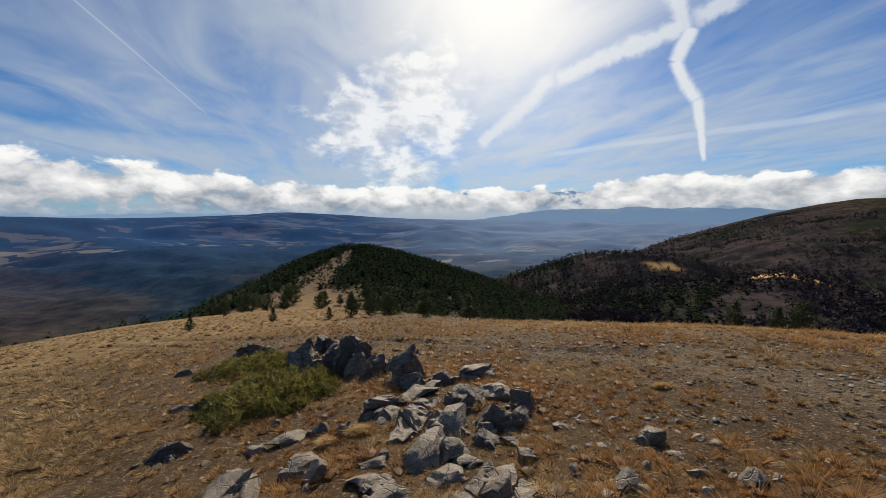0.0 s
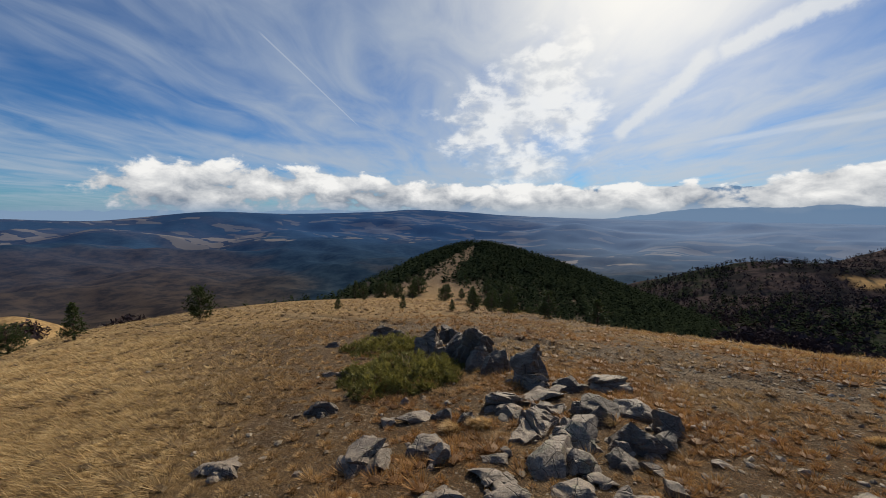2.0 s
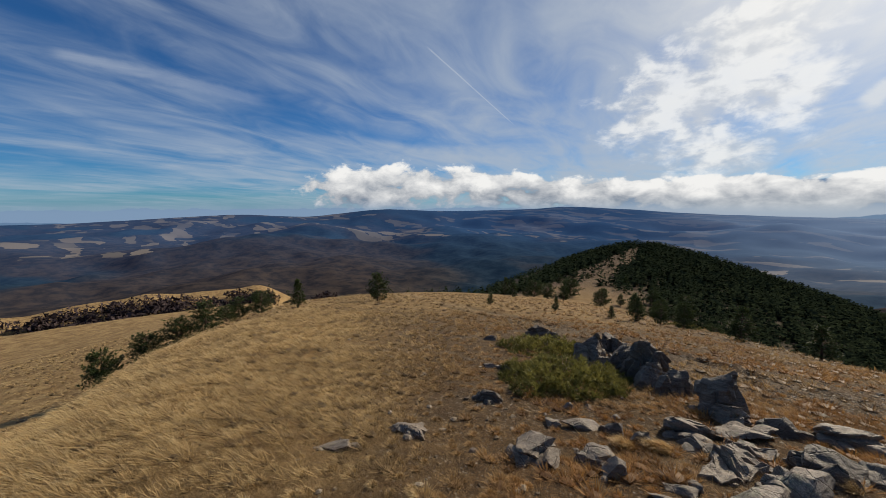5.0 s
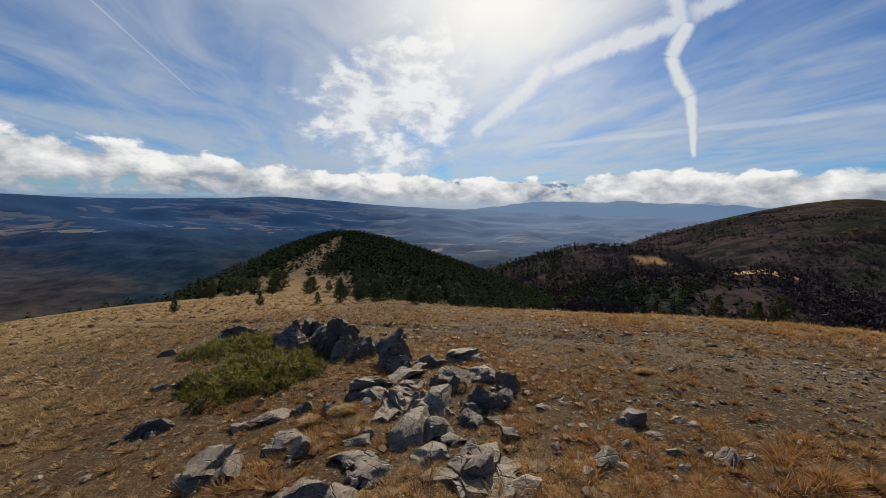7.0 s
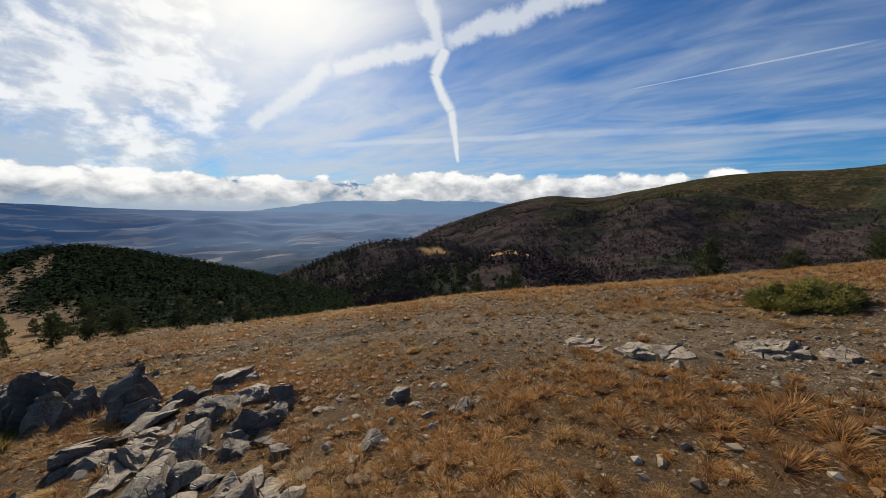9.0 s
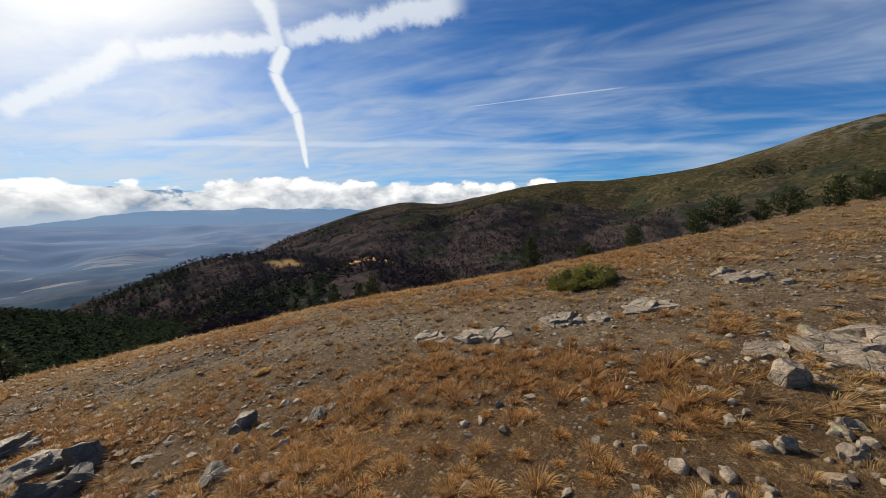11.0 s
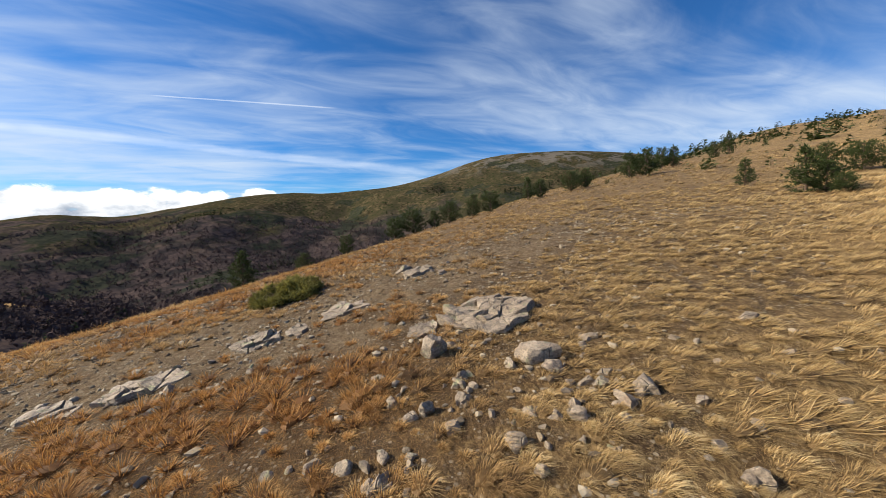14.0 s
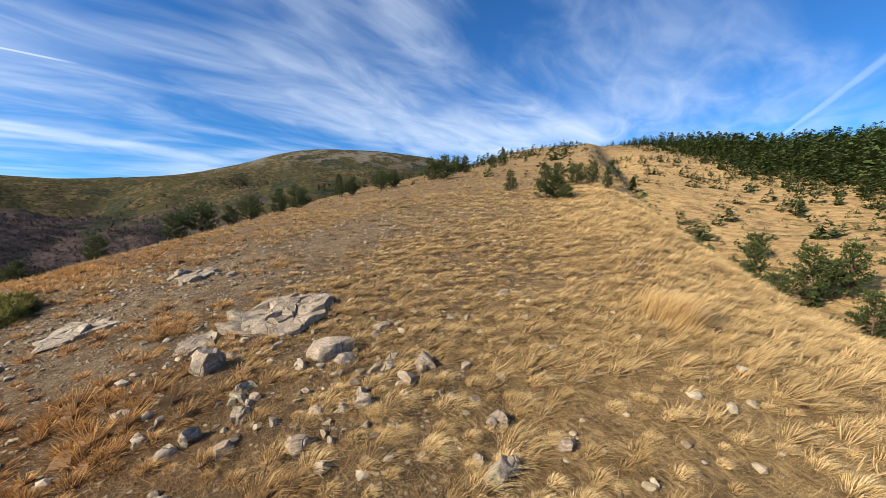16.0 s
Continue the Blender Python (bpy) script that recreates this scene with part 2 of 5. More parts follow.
NEAR_SPUR = [(-180, -40), (-75, -30), (-62, -14), (-52, -9.8), (-46, -8.0), (-41, -6.5), (-37, -8.0), (-31, -9.3), (-26, -10.2), (-20, -12.2), (-15, -14.8), (-8, -19), (2, -28), (180, -40)]

MID_SPUR = [(-180, -40), (-75, -20), (-60, -10.5), (-52, -8.4), (-43, -6.8), (-35, -7.0), (-29.5, -6.2), (-25.4, -5.7), (-21.8, -5.4), (-18, -6.5), (-13, -7.8), (-8, -9.5), (0, -13), (10, -20), (180, -40)]


def height(x, y, fine=True, cover=False):
    """Height of the ground at x, y (arrays); cover: instead which land lies there, 0 ridge, 1 valley side, 2 plain."""
    x, y = np.asarray(x, float), np.asarray(y, float)
    r = np.hypot(x, y) + 1e-6
    az = np.degrees(np.arctan2(-x, y))
    s = SLOPE_X * x / r + SLOPE_Y * y / r
    s = s - 0.05 * np.maximum(np.cos(np.radians(az - 20)), 0) ** 2
    half = np.maximum((s - np.tan(np.radians(table(az, BROW)))) / 2, 0.004)
    k = half**2 / EYE
    steep = np.maximum((s + 0.42) / (2 * k), 1.0)
    rr = np.minimum(r, steep)
    near = s * rr - k * rr**2 - 0.42 * (r - rr)
    # upward the ridge steepens a little, then rounds off
    near = near + 0.00022 * np.clip(r - 15, 0, 140) ** 2 * smooth(np.abs(az + 142), 16, 4) - 0.0003 * np.maximum(r - 150, 0) ** 2
    # lower bench on the left
    bench = -4.5 - 0.142 * r - np.maximum(r - 75, 0) * 0.5 + 0.8 * np.sin(r * 0.09 + az * 0.06)
    bench = bench - (60 + 2 * r) * smooth(np.abs(az - 105), 34, 60)
    # a second fold below it, brown thicket with meadow on top
    fold = EYE + 150 * np.tan(np.radians(-11.0 - 5.5 * smooth(az, 74, 60) + 1.6 * (fbm(az * 0.2, az * 0 + 2.0, 2, 15) - 0.5))) - 0.22 * np.abs(r - 150) - 0.002 * (r - 150) ** 2
    bench = np.maximum(bench, np.where((az > 55) & (r > 80), fold, -1e3))
    # gully and wooded hillside on the far side of the ridge
    wood = -7.5 + (0.178 + 0.05 * smooth(az, -168, -149)) * (r - 20) - np.maximum(r - 190, 0) * 0.2 + 3.2 * (fbm(x * 0.045, y * 0.045, 4, 5) - 0.5)
    wood = wood - (60 + 2 * r) * (smooth(np.abs(az + 180), 36, 60) * (az <= 0) + smooth(180 - az, 6, 40) * (az > 0))
    z = rounded_max(rounded_max(near, bench, 2.0), wood, 9.0)
    # spur with the pine wood: a crest that runs out to a rounded top
    ax, ay = -28.2, 53.0
    bx, by = -60.6, 211.5
    ux, uy = (bx - ax), (by - ay)
    ln = math.hypot(ux, uy)
    ux, uy = ux / ln, uy / ln
    t = (x - ax) * ux + (y - ay) * uy
    side = (x - ax) * uy - (y - ay) * ux
    crest = np.interp(t, [-30, 0, 45, 100, 150, 168, 200, 260, 400, 900], [-10.5, -13.6, -17.8, -19.8, -20.2, -20.9, -27, -50, -118, -420])
    width = np.interp(t, [0, 60, 165], [7, 10, 16])
    ridge = crest - np.where(side < 0, 0.40, 0.285) * (np.sqrt(side**2 + width**2) - width) - 0.0005 * side**2
    ridge = np.where(t < -25, -1e3, ridge)
    z = np.maximum(z, ridge)
    # mountain side and spurs beyond the valley
    top = table(az, SKYLINE)
    reach = 1250 + 250 * (fbm(az * 0.06, az * 0 + 3.0, 2, 8) - 0.5)
    f = smooth(r, 130, 1) * 0 + np.clip((r - 170) / (reach - 170), 0, 1.6)
    base_el = np.minimum(top - 8, -17.5)
    rise = base_el + (top - base_el) * (1 - (1 - np.minimum(f, 1)) ** 1.7)
    hill = EYE + r * np.tan(np.radians(rise)) - np.maximum(r - reach, 0) * 0.42
    relief = (fbm(x * 0.0052 + 4, y * 0.0052, 5, 21) - 0.5) * np.minimum(r * 0.10, 85) * (1 - smooth(f, 0.75, 1.0) * 0.85)
    hill = hill + relief * smooth(r, 150, 320)
    # nearer spur below it, with a bare knoll
    line = table(az, NEAR_SPUR)
    spur = EYE + r * np.tan(np.radians(line - 9 * np.clip((330 - r) / 200, 0, 1) ** 1.3)) - np.maximum(r - 330, 0) * 0.5
    spur = spur + (fbm(x * 0.02 + 2, y * 0.02, 4, 25) - 0.5) * 14 * smooth(r, 150, 300)
    middle = EYE + r * np.tan(np.radians(table(az, MID_SPUR) - 10 * np.clip((620 - r) / 330, 0, 1) ** 1.2)) - np.maximum(r - 620, 0) * 0.45
    middle = middle + (fbm(x * 0.012 + 5, y * 0.012, 4, 27) - 0.5) * 18 * smooth(r, 250, 450)
    hill = np.maximum(np.maximum(hill, spur), middle)
    turf = z
    z = np.maximum(z, np.where(r > 140, hill, -1e3))
    # the plain, out to the horizon
    far = table(az, FAR_LINE)
    el = np.interp(np.log(r), np.log([60, 300, 600, 1000, 2000, 3000, 3700]), [-60, -22, -15, -10.2, -5.4, -3.3, -2.4])
    el = el + (far - el) * smooth(r, 3300, 4550) - 0.9 * smooth(r, 4600, 4950)
    plain = EYE + r * np.tan(np.radians(el))
    rough = (fbm(x * 0.0016 + 3, y * 0.0016 + 1, 4, 31) - 0.5) * 190 * smooth(r, 400, 1500) * (1 - smooth(r, 3300, 4500) * 0.88)
    rough = rough + (fbm(x * 0.0055 + 7, y * 0.0055, 4, 35) - 0.5) * 55 * smooth(r, 220, 700) * smooth(r, 2600, 1200)
    z = np.maximum(z, np.where(r > 80, plain + rough, -1e3))
    if cover:
        return np.where(plain + rough > np.maximum(turf, hill), 2, np.where(hill > turf, 1, 0)) * (r > 80)
    if fine:
        amp = np.exp(-((r / 120) ** 2))
        z = z + amp * (0.16 * (fbm(x * 0.45, y * 0.45, 3, 41) - 0.5) * smooth(r, 0.5, 6) + 0.07 * (fbm(x * 2.6, y * 2.6, 3, 43) - 0.5))
    return z


def ground_z(x, y):
    return float(height(np.array([x]), np.array([y]))[0])


def on_ground(az, r):
    """Place at heading az and distance r from the origin, on the ground."""
    x, y = -math.sin(radians(az)) * r, math.cos(radians(az)) * r
    return Vector((x, y, ground_z(x, y)))


# ---- materials ----
def material(name):
    mat = bpy.data.materials.new(name)
    mat.use_nodes = True
    n = Nodes(mat.node_tree)
    out = n.node("ShaderNodeOutputMaterial")
    bsdf = n.node("ShaderNodeBsdfPrincipled")
    n.t.links.new(bsdf.outputs[0], out.inputs[0])
    n.put(bsdf.inputs["Specular IOR Level"], 0.25)
    n.put(bsdf.inputs["Roughness"], 0.85)
    return mat, n, bsdf


def bump(n, bsdf, h, strength, distance):
    b = n.node("ShaderNodeBump")
    n.put(b.inputs["Height"], h)
    b.inputs["Strength"].default_value, b.inputs["Distance"].default_value = strength, distance
    n.t.links.new(b.outputs[0], bsdf.inputs["Normal"])


def attr(n, name, out="Fac"):
    return n.node("ShaderNodeAttribute", attribute_name=name).outputs[out]


def mottle_far(n, p):
    return n.noise(p, 1.3, 5, 0.7)


def soil_material():
    """Stony turf close by: dead thatch, bare soil, gravel on the track."""
    mat, n, b = material("stony_turf")
    p = n.node("ShaderNodeTexCoord").outputs["Object"]
    big = n.noise(p, 0.35, 4, 0.55)
    clump = n.noise(p, 3.4, 5, 0.6, 0.4)
    thatch = n.noise(n.map(p, rot=(0, 0, 0.7), scale=(1.0, 2.2, 1.0)), 17.0, 7, 0.75, 0.3)
    pebble = n.voronoi(p, 26.0)
    tint = n.voronoi(p, 26.0, out="Color")
    grit = n.voronoi(p, 75.0)
    straw = n.mix(n.step(thatch, 0.38, 0.72), (0.085, 0.052, 0.025), (0.46, 0.29, 0.12))
    straw = n.mix(n.step(big, 0.42, 0.62), straw, n.mix(n.step(thatch, 0.38, 0.72), (0.095, 0.053, 0.024), (0.48, 0.275, 0.105)))
    soil = n.mix(n.step(grit, 0.1, 0.6), (0.26, 0.190, 0.122), (0.070, 0.049, 0.030))
    stone = n.mix(n.xyz(tint)[0], (0.24, 0.20, 0.15), (0.55, 0.49, 0.39))
    soil = n.mix(n.m("MULTIPLY", n.step(pebble, 0.40, 0.30), n.step(n.xyz(tint)[1], 0.58, 0.64)), soil, stone)
    track = attr(n, "track")
    lush = attr(n, "lush")
    straw = n.mix(attr(n, "pale"), straw, n.mix(n.step(thatch, 0.40, 0.70), (0.14, 0.088, 0.042), (0.60, 0.42, 0.195)))
    cover = n.m("ADD", n.m("SUBTRACT", clump, n.m("MULTIPLY", track, 0.42)), n.m("MULTIPLY", lush, 0.3))
    near = n.mix(n.m("MULTIPLY", n.step(cover, 0.34, 0.60), n.lin(n.m("MAXIMUM", attr(n, "pale"), lush), 0.0, 1.0, 0.42, 0.85)), soil, straw)
    near = n.mix(n.m("MULTIPLY", track, 0.6), near, n.mix(n.step(grit, 0.15, 0.6), (0.42, 0.32, 0.20), (0.21, 0.155, 0.095)))
    gold = n.mix(n.step(n.noise(p, 0.9, 5, 0.6), 0.3, 0.7), (0.27, 0.170, 0.075), (0.62, 0.44, 0.20))
    near = n.mix(n.m("MULTIPLY", lush, 0.6), near, gold)
    # Near-black tone wherever the pine wood covers the ground.
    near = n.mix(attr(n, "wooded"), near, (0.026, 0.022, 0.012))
    scrub = attr(n, "scrub")
    heath = n.noise(n.map(p, rot=(0, 0, 0.5), scale=(1, 1.8, 1)), 0.16, 7, 0.72, 0.5)
    near = n.mix(n.m("MULTIPLY", scrub, n.step(heath, 0.54, 0.62, 0.0, 0.8)), near, n.mix(n.step(mottle_far(n, p), 0.35, 0.65), (0.085, 0.058, 0.036), (0.20, 0.125, 0.070)))
    near = n.mix(n.m("MULTIPLY", scrub, n.step(n.noise(n.map(p, (7, 2, 0)), 0.3, 6, 0.7), 0.56, 0.62, 0.0, 0.75)), near, (0.05, 0.058, 0.020))
    streak = n.noise(n.map(p, rot=(0, 0, 0.5), scale=(1, 2.5, 1)), 1.6, 6, 0.72, 0.6)
    near = n.mix(n.step(streak, 0.50, 0.36, 0.0, 0.35), near, (0.13, 0.082, 0.042))
    mottle = n.noise(n.map(p, (3, 8, 0)), 7.5, 6, 0.7)
    near = n.mix(n.m("MULTIPLY", n.step(mottle, 0.54, 0.44), n.lin(lush, 0.0, 1.0, 0.55, 0.25)), near, (0.085, 0.052, 0.027))
    near = n.mix(n.m("MULTIPLY", attr(n, "rut"), 0.9), near, n.mix(n.step(grit, 0.1, 0.6), (0.10, 0.072, 0.048), (0.04, 0.028, 0.019)))
    n.put(b.inputs["Base Color"], near)
    n.put(b.inputs["Roughness"], 0.95)
    n.put(b.inputs["Specular IOR Level"], 0.1)
    rise = n.m("ADD", n.m("MULTIPLY", clump, 1.4), n.m("SUBTRACT", n.m("MULTIPLY", thatch, 0.8), n.m("MULTIPLY", pebble, 0.12)))
    bump(n, b, rise, 1.0, 0.06)
    return mat


def slope_material():
    """Valley sides and the mountain: bare brown woods, dry heath, grey scree near the top."""
    mat, n, b = material("heath_slope")
    p = n.node("ShaderNodeTexCoord").outputs["Object"]
    z = n.xyz(p)[2]
    woods = n.noise(p, 0.006, 4, 0.55, 0.3)
    fine = n.noise(p, 0.09, 6, 0.7)
    mid = n.noise(p, 0.022, 5, 0.6, 0.4)
    dots = n.voronoi(p, 0.11)
    bare = n.mix(n.step(fine, 0.35, 0.7), (0.048, 0.039, 0.040), (0.090, 0.067, 0.062))
    bare = n.mix(n.step(mid, 0.54, 0.40), bare, (0.026, 0.025, 0.026))
    heath = n.mix(n.step(fine, 0.35, 0.65), (0.036, 0.031, 0.018), (0.105, 0.082, 0.046))
    heath = n.mix(n.step(mid, 0.53, 0.44, 0.0, 0.8), heath, (0.042, 0.040, 0.022))
    green = n.mix(n.step(fine, 0.35, 0.65), (0.018, 0.024, 0.019), (0.036, 0.042, 0.028))
    high = n.step(n.m("ADD", z, n.m("MULTIPLY", n.m("SUBTRACT", woods, 0.5), 200.0)), -25.0, 25.0)
    c = n.mix(high, bare, heath)
    c = n.mix(n.m("MULTIPLY", n.step(n.noise(p, 0.011, 4, 0.55), 0.55, 0.60), 0.85), c, green)
    c = n.mix(n.m("MULTIPLY", n.step(dots, 0.42, 0.25), high), c, (0.026, 0.032, 0.014))
    scree = n.m("MULTIPLY", n.step(z, 100.0, 165.0), n.step(n.noise(p, 0.02, 5, 0.65), 0.47, 0.56))
    c = n.mix(scree, c, n.mix(fine, (0.07, 0.064, 0.052), (0.16, 0.145, 0.125)))
    c = n.mix(attr(n, "glade"), c, n.mix(fine, (0.34, 0.20, 0.08), (0.60, 0.40, 0.18)))
    n.put(b.inputs["Base Color"], c)
    n.put(b.inputs["Roughness"], 1.0)
    n.put(b.inputs["Specular IOR Level"], 0.0)
    bump(n, b, n.m("ADD", fine, n.m("MULTIPLY", dots, -0.5)), 0.6, 2.0)
    return mat


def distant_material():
    """The plain: dark woods and pale fields, with blue aerial haze painted in by distance."""
    mat, n, b = material("hazed_plain")
    p = n.node("ShaderNodeTexCoord").outputs["Object"]
    x, y, z = n.xyz(p)
    r = n.vm("LENGTH", n.join(x, y, 0.0))
    turned = n.map(p, rot=(0, 0, 0.25), scale=(0.45, 1.5, 1.0))
    warp = n.vm("ADD", turned, n.vm("SCALE", n.noise(p, 0.004, 3, 0.5, colour=True), scale=260.0))
    cell = n.voronoi(warp, 0.0085, out="Color")
    c1, c2, c3 = n.xyz(cell)
    zone = n.noise(p, 0.0011, 3, 0.55, 0.3)
    fine = n.noise(p, 0.03, 5, 0.65)
    woods = n.mix(n.step(fine, 0.35, 0.65), (0.011, 0.023, 0.036), (0.026, 0.045, 0.060))
    heath = n.mix(n.step(fine, 0.35, 0.65), (0.024, 0.028, 0.030), (0.058, 0.054, 0.048))
    field = n.mix(c2, (0.20, 0.16, 0.10), (0.40, 0.32, 0.21))
    west = n.step(n.vm("DOT_PRODUCT", n.vm("NORMALIZE", n.join(x, y, 0.0)), (-0.970, 0.242, 0.0)), 0.80, 0.96)
    c = n.mix(n.step(n.m("ADD", zone, n.m("MULTIPLY", west, 0.05)), 0.47, 0.56), woods, n.mix(west, heath, n.mix(n.step(fine, 0.35, 0.65), (0.028, 0.024, 0.022), (0.070, 0.052, 0.038))))
    c = n.mix(n.m("MULTIPLY", n.step(n.m("ADD", n.m("ADD", n.m("MULTIPLY", c1, 0.5), n.m("ADD", zone, n.m("MULTIPLY", west, -0.06))), n.step(r, 900.0, 2400.0, n.lin(west, 0.0, 1.0, -0.4, -0.42), 0.0)), 0.835, 0.865), 0.85), c, field)
    # Aerial haze put into the base colour, thicker far off, brighter towards the sun.
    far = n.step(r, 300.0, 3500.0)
    sunward_haze = n.step(n.vm("DOT_PRODUCT", n.vm("NORMALIZE", n.join(x, y, 0.0)), (0.42, 0.907, 0.0)), 0.72, 0.97)
    c = n.mix(n.m("MULTIPLY", far, n.m("SUBTRACT", n.lin(sunward_haze, 0.0, 1.0, 0.80, 0.9), n.m("MULTIPLY", west, 0.2))), c, n.mix(sunward_haze, (0.040, 0.096, 0.220), (0.20, 0.29, 0.44)))
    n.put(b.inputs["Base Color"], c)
    n.put(b.inputs["Roughness"], 1.0)
    n.put(b.inputs["Specular IOR Level"], 0.0)
    return mat


def stone_material(name="grey_stone", lichen=0.5, light=1.0, unit=1.0):
    mat, n, b = material(name)
    p = n.node("ShaderNodeTexCoord").outputs["Object"]
    rnd = n.node("ShaderNodeObjectInfo").outputs["Random"]
    if unit != 1:
        p = n.vm("SCALE", p, scale=unit)
    p = n.vm("ADD", p, n.join(n.m("MULTIPLY", rnd, 37.0), n.m("MULTIPLY", rnd, 13.0), 0.0))
    bands = n.noise(n.map(p, rot=(0.5, 0.3, 0), scale=(1, 1, 5)), 4.0, 7, 0.65, 0.4)
    spots = n.noise(p, 9.0, 6, 0.7)
    grain = n.noise(p, 60.0, 4, 0.7)
    c = n.ramp(bands, [(0.25, (0.20, 0.152, 0.105)), (0.5, (0.39, 0.305, 0.22)), (0.75, (0.62, 0.50, 0.375))])
    c = n.mix(n.step(spots, 0.55, 0.7), c, (0.54, 0.46, 0.35))
    c = n.mix(n.m("MULTIPLY", n.step(n.noise(n.map(p, (4, 1, 2)), 6.0, 6, 0.7), 0.56, 0.64), lichen), c, (0.38, 0.38, 0.21))
    c = n.mix(n.m("MULTIPLY", n.step(n.noise(n.map(p, (9, 3, 7)), 3.0, 5, 0.7), 0.6, 0.7), 0.5), c, (0.26, 0.15, 0.085))
    c = n.mix(n.step(grain, 0.35, 0.6), n.mix(0.5, c, (0.04, 0.037, 0.032)), c)
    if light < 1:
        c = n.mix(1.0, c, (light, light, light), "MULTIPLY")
    crack = n.voronoi(n.vm("ADD", p, n.vm("SCALE", n.noise(p, 5.0, 3, 0.5, colour=True), scale=0.12)), 4.5, "DISTANCE_TO_EDGE")
    worn = n.step(n.noise(p, 2.2, 3, 0.5), 0.52, 0.62)
    c = n.mix(n.m("MULTIPLY", n.step(crack, 0.008, 0.0, 0.0, 0.3), worn), c, (0.04, 0.035, 0.03))
    c = n.mix(n.step(n.noise(n.map(p, (1, 7, 3)), 28.0, 4, 0.75), 0.54, 0.60, 0.0, 0.65), c, (0.11, 0.094, 0.070))
    n.put(b.inputs["Base Color"], c)
    n.put(b.inputs["Roughness"], n.lin(spots, 0.3, 0.7, 0.45, 0.75))
    n.put(b.inputs["Specular IOR Level"], 0.5)
    bump(n, b, n.m("ADD", n.m("ADD", n.m("MULTIPLY", bands, 1.2), n.m("MULTIPLY", grain, 0.12)),
                  n.m("ADD", n.m("MULTIPLY", spots, 1.1), n.m("MULTIPLY", n.step(crack, 0.0, 0.03), 0.4))), 0.9, 0.035 * unit)
    return mat


def leaf_material(name, dark, light, rough=0.6, through_it=0.25, gloss=0.2):
    """Leaves, needles and blades; a little light comes through them."""
    mat, n, b = material(name)
    tone = attr(n, "tone")
    island = n.node("ShaderNodeNewGeometry").outputs["Random Per Island"]
    mixv = n.m("ADD", n.m("MULTIPLY", tone, 0.7), n.m("MULTIPLY", island, 0.3))
    c = n.mix(mixv, dark, light)
    n.put(b.inputs["Base Color"], c)
    n.put(b.inputs["Roughness"], rough)
    n.put(b.inputs["Specular IOR Level"], gloss)
    if through_it:
        t = n.node("ShaderNodeBsdfTranslucent")
        n.put(t.inputs[0], c)
        m = n.node("ShaderNodeMixShader")
        m.inputs[0].default_value = through_it
        n.t.links.new(b.outputs[0], m.inputs[1])
        n.t.links.new(t.outputs[0], m.inputs[2])
        out = [k for k in n.t.nodes if k.bl_idname == "ShaderNodeOutputMaterial"][0]
        n.t.links.new(m.outputs[0], out.inputs[0])
    return mat


def straw_material(name="dry_grass"):
    mat, n, b = material(name)
    tone = attr(n, "tone")
    island = n.node("ShaderNodeNewGeometry").outputs["Random Per Island"]
    v = n.m("ADD", n.m("MULTIPLY", tone, 0.78), n.m("MULTIPLY", island, 0.22))
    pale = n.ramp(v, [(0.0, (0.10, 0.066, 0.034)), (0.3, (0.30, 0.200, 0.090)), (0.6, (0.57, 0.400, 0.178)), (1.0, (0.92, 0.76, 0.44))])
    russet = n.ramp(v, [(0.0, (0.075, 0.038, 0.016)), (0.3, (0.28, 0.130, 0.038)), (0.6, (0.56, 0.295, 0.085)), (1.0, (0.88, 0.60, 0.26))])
    c = n.mix(attr(n, "warm"), pale, russet)
    n.put(b.inputs["Base Color"], c)
    n.put(b.inputs["Roughness"], 0.6)
    t = n.node("ShaderNodeBsdfTranslucent")
    n.put(t.inputs[0], c)
    m = n.node("ShaderNodeMixShader")
    m.inputs[0].default_value = 0.35
    n.t.links.new(b.outputs[0], m.inputs[1])
    n.t.links.new(t.outputs[0], m.inputs[2])
    out = [k for k in n.t.nodes if k.bl_idname == "ShaderNodeOutputMaterial"][0]
    n.t.links.new(m.outputs[0], out.inputs[0])
    return mat


def bark_material():
    mat, n, b = material("pine_bark")
    p = n.node("ShaderNodeTexCoord").outputs["Object"]
    v = n.noise(n.map(p, scale=(1, 1, 0.3)), 25.0, 5, 0.7)
    n.put(b.inputs["Base Color"], n.mix(v, (0.05, 0.035, 0.025), (0.16, 0.11, 0.08)))
    bump(n, b, v, 0.8, 0.01)
    return mat


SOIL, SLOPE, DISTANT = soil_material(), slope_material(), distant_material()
STONE, PALE_STONE = stone_material("grey_stone", 0.5, 0.64), stone_material("lichened_stone", 0.9, 0.85)
# Darker rock, with the shade of backlit faces added to the same colour.
DARK_SHADED_STONE = stone_material("dark_shaded_stone", 0.35, 0.38)
LOOSE_STONE = stone_material("weathered_stone", 0.8, 0.85, 0.34)
STRAW, BARK = straw_material(), bark_material()
NEEDLES = leaf_material("pine_needles", (0.022, 0.036, 0.012), (0.085, 0.115, 0.034), 0.55, 0.2)
FAR_NEEDLES = leaf_material("far_pine_needles", (0.016, 0.024, 0.014), (0.050, 0.064, 0.031), 1.0, 0.0, 0.0)
JUNIPER = leaf_material("juniper_needles", (0.045, 0.052, 0.016), (0.36, 0.32, 0.08), 0.6, 0.3)
TWIGS = leaf_material("bare_twigs", (0.042, 0.033, 0.036), (0.100, 0.074, 0.070), 1.0, 0.0, 0.0)

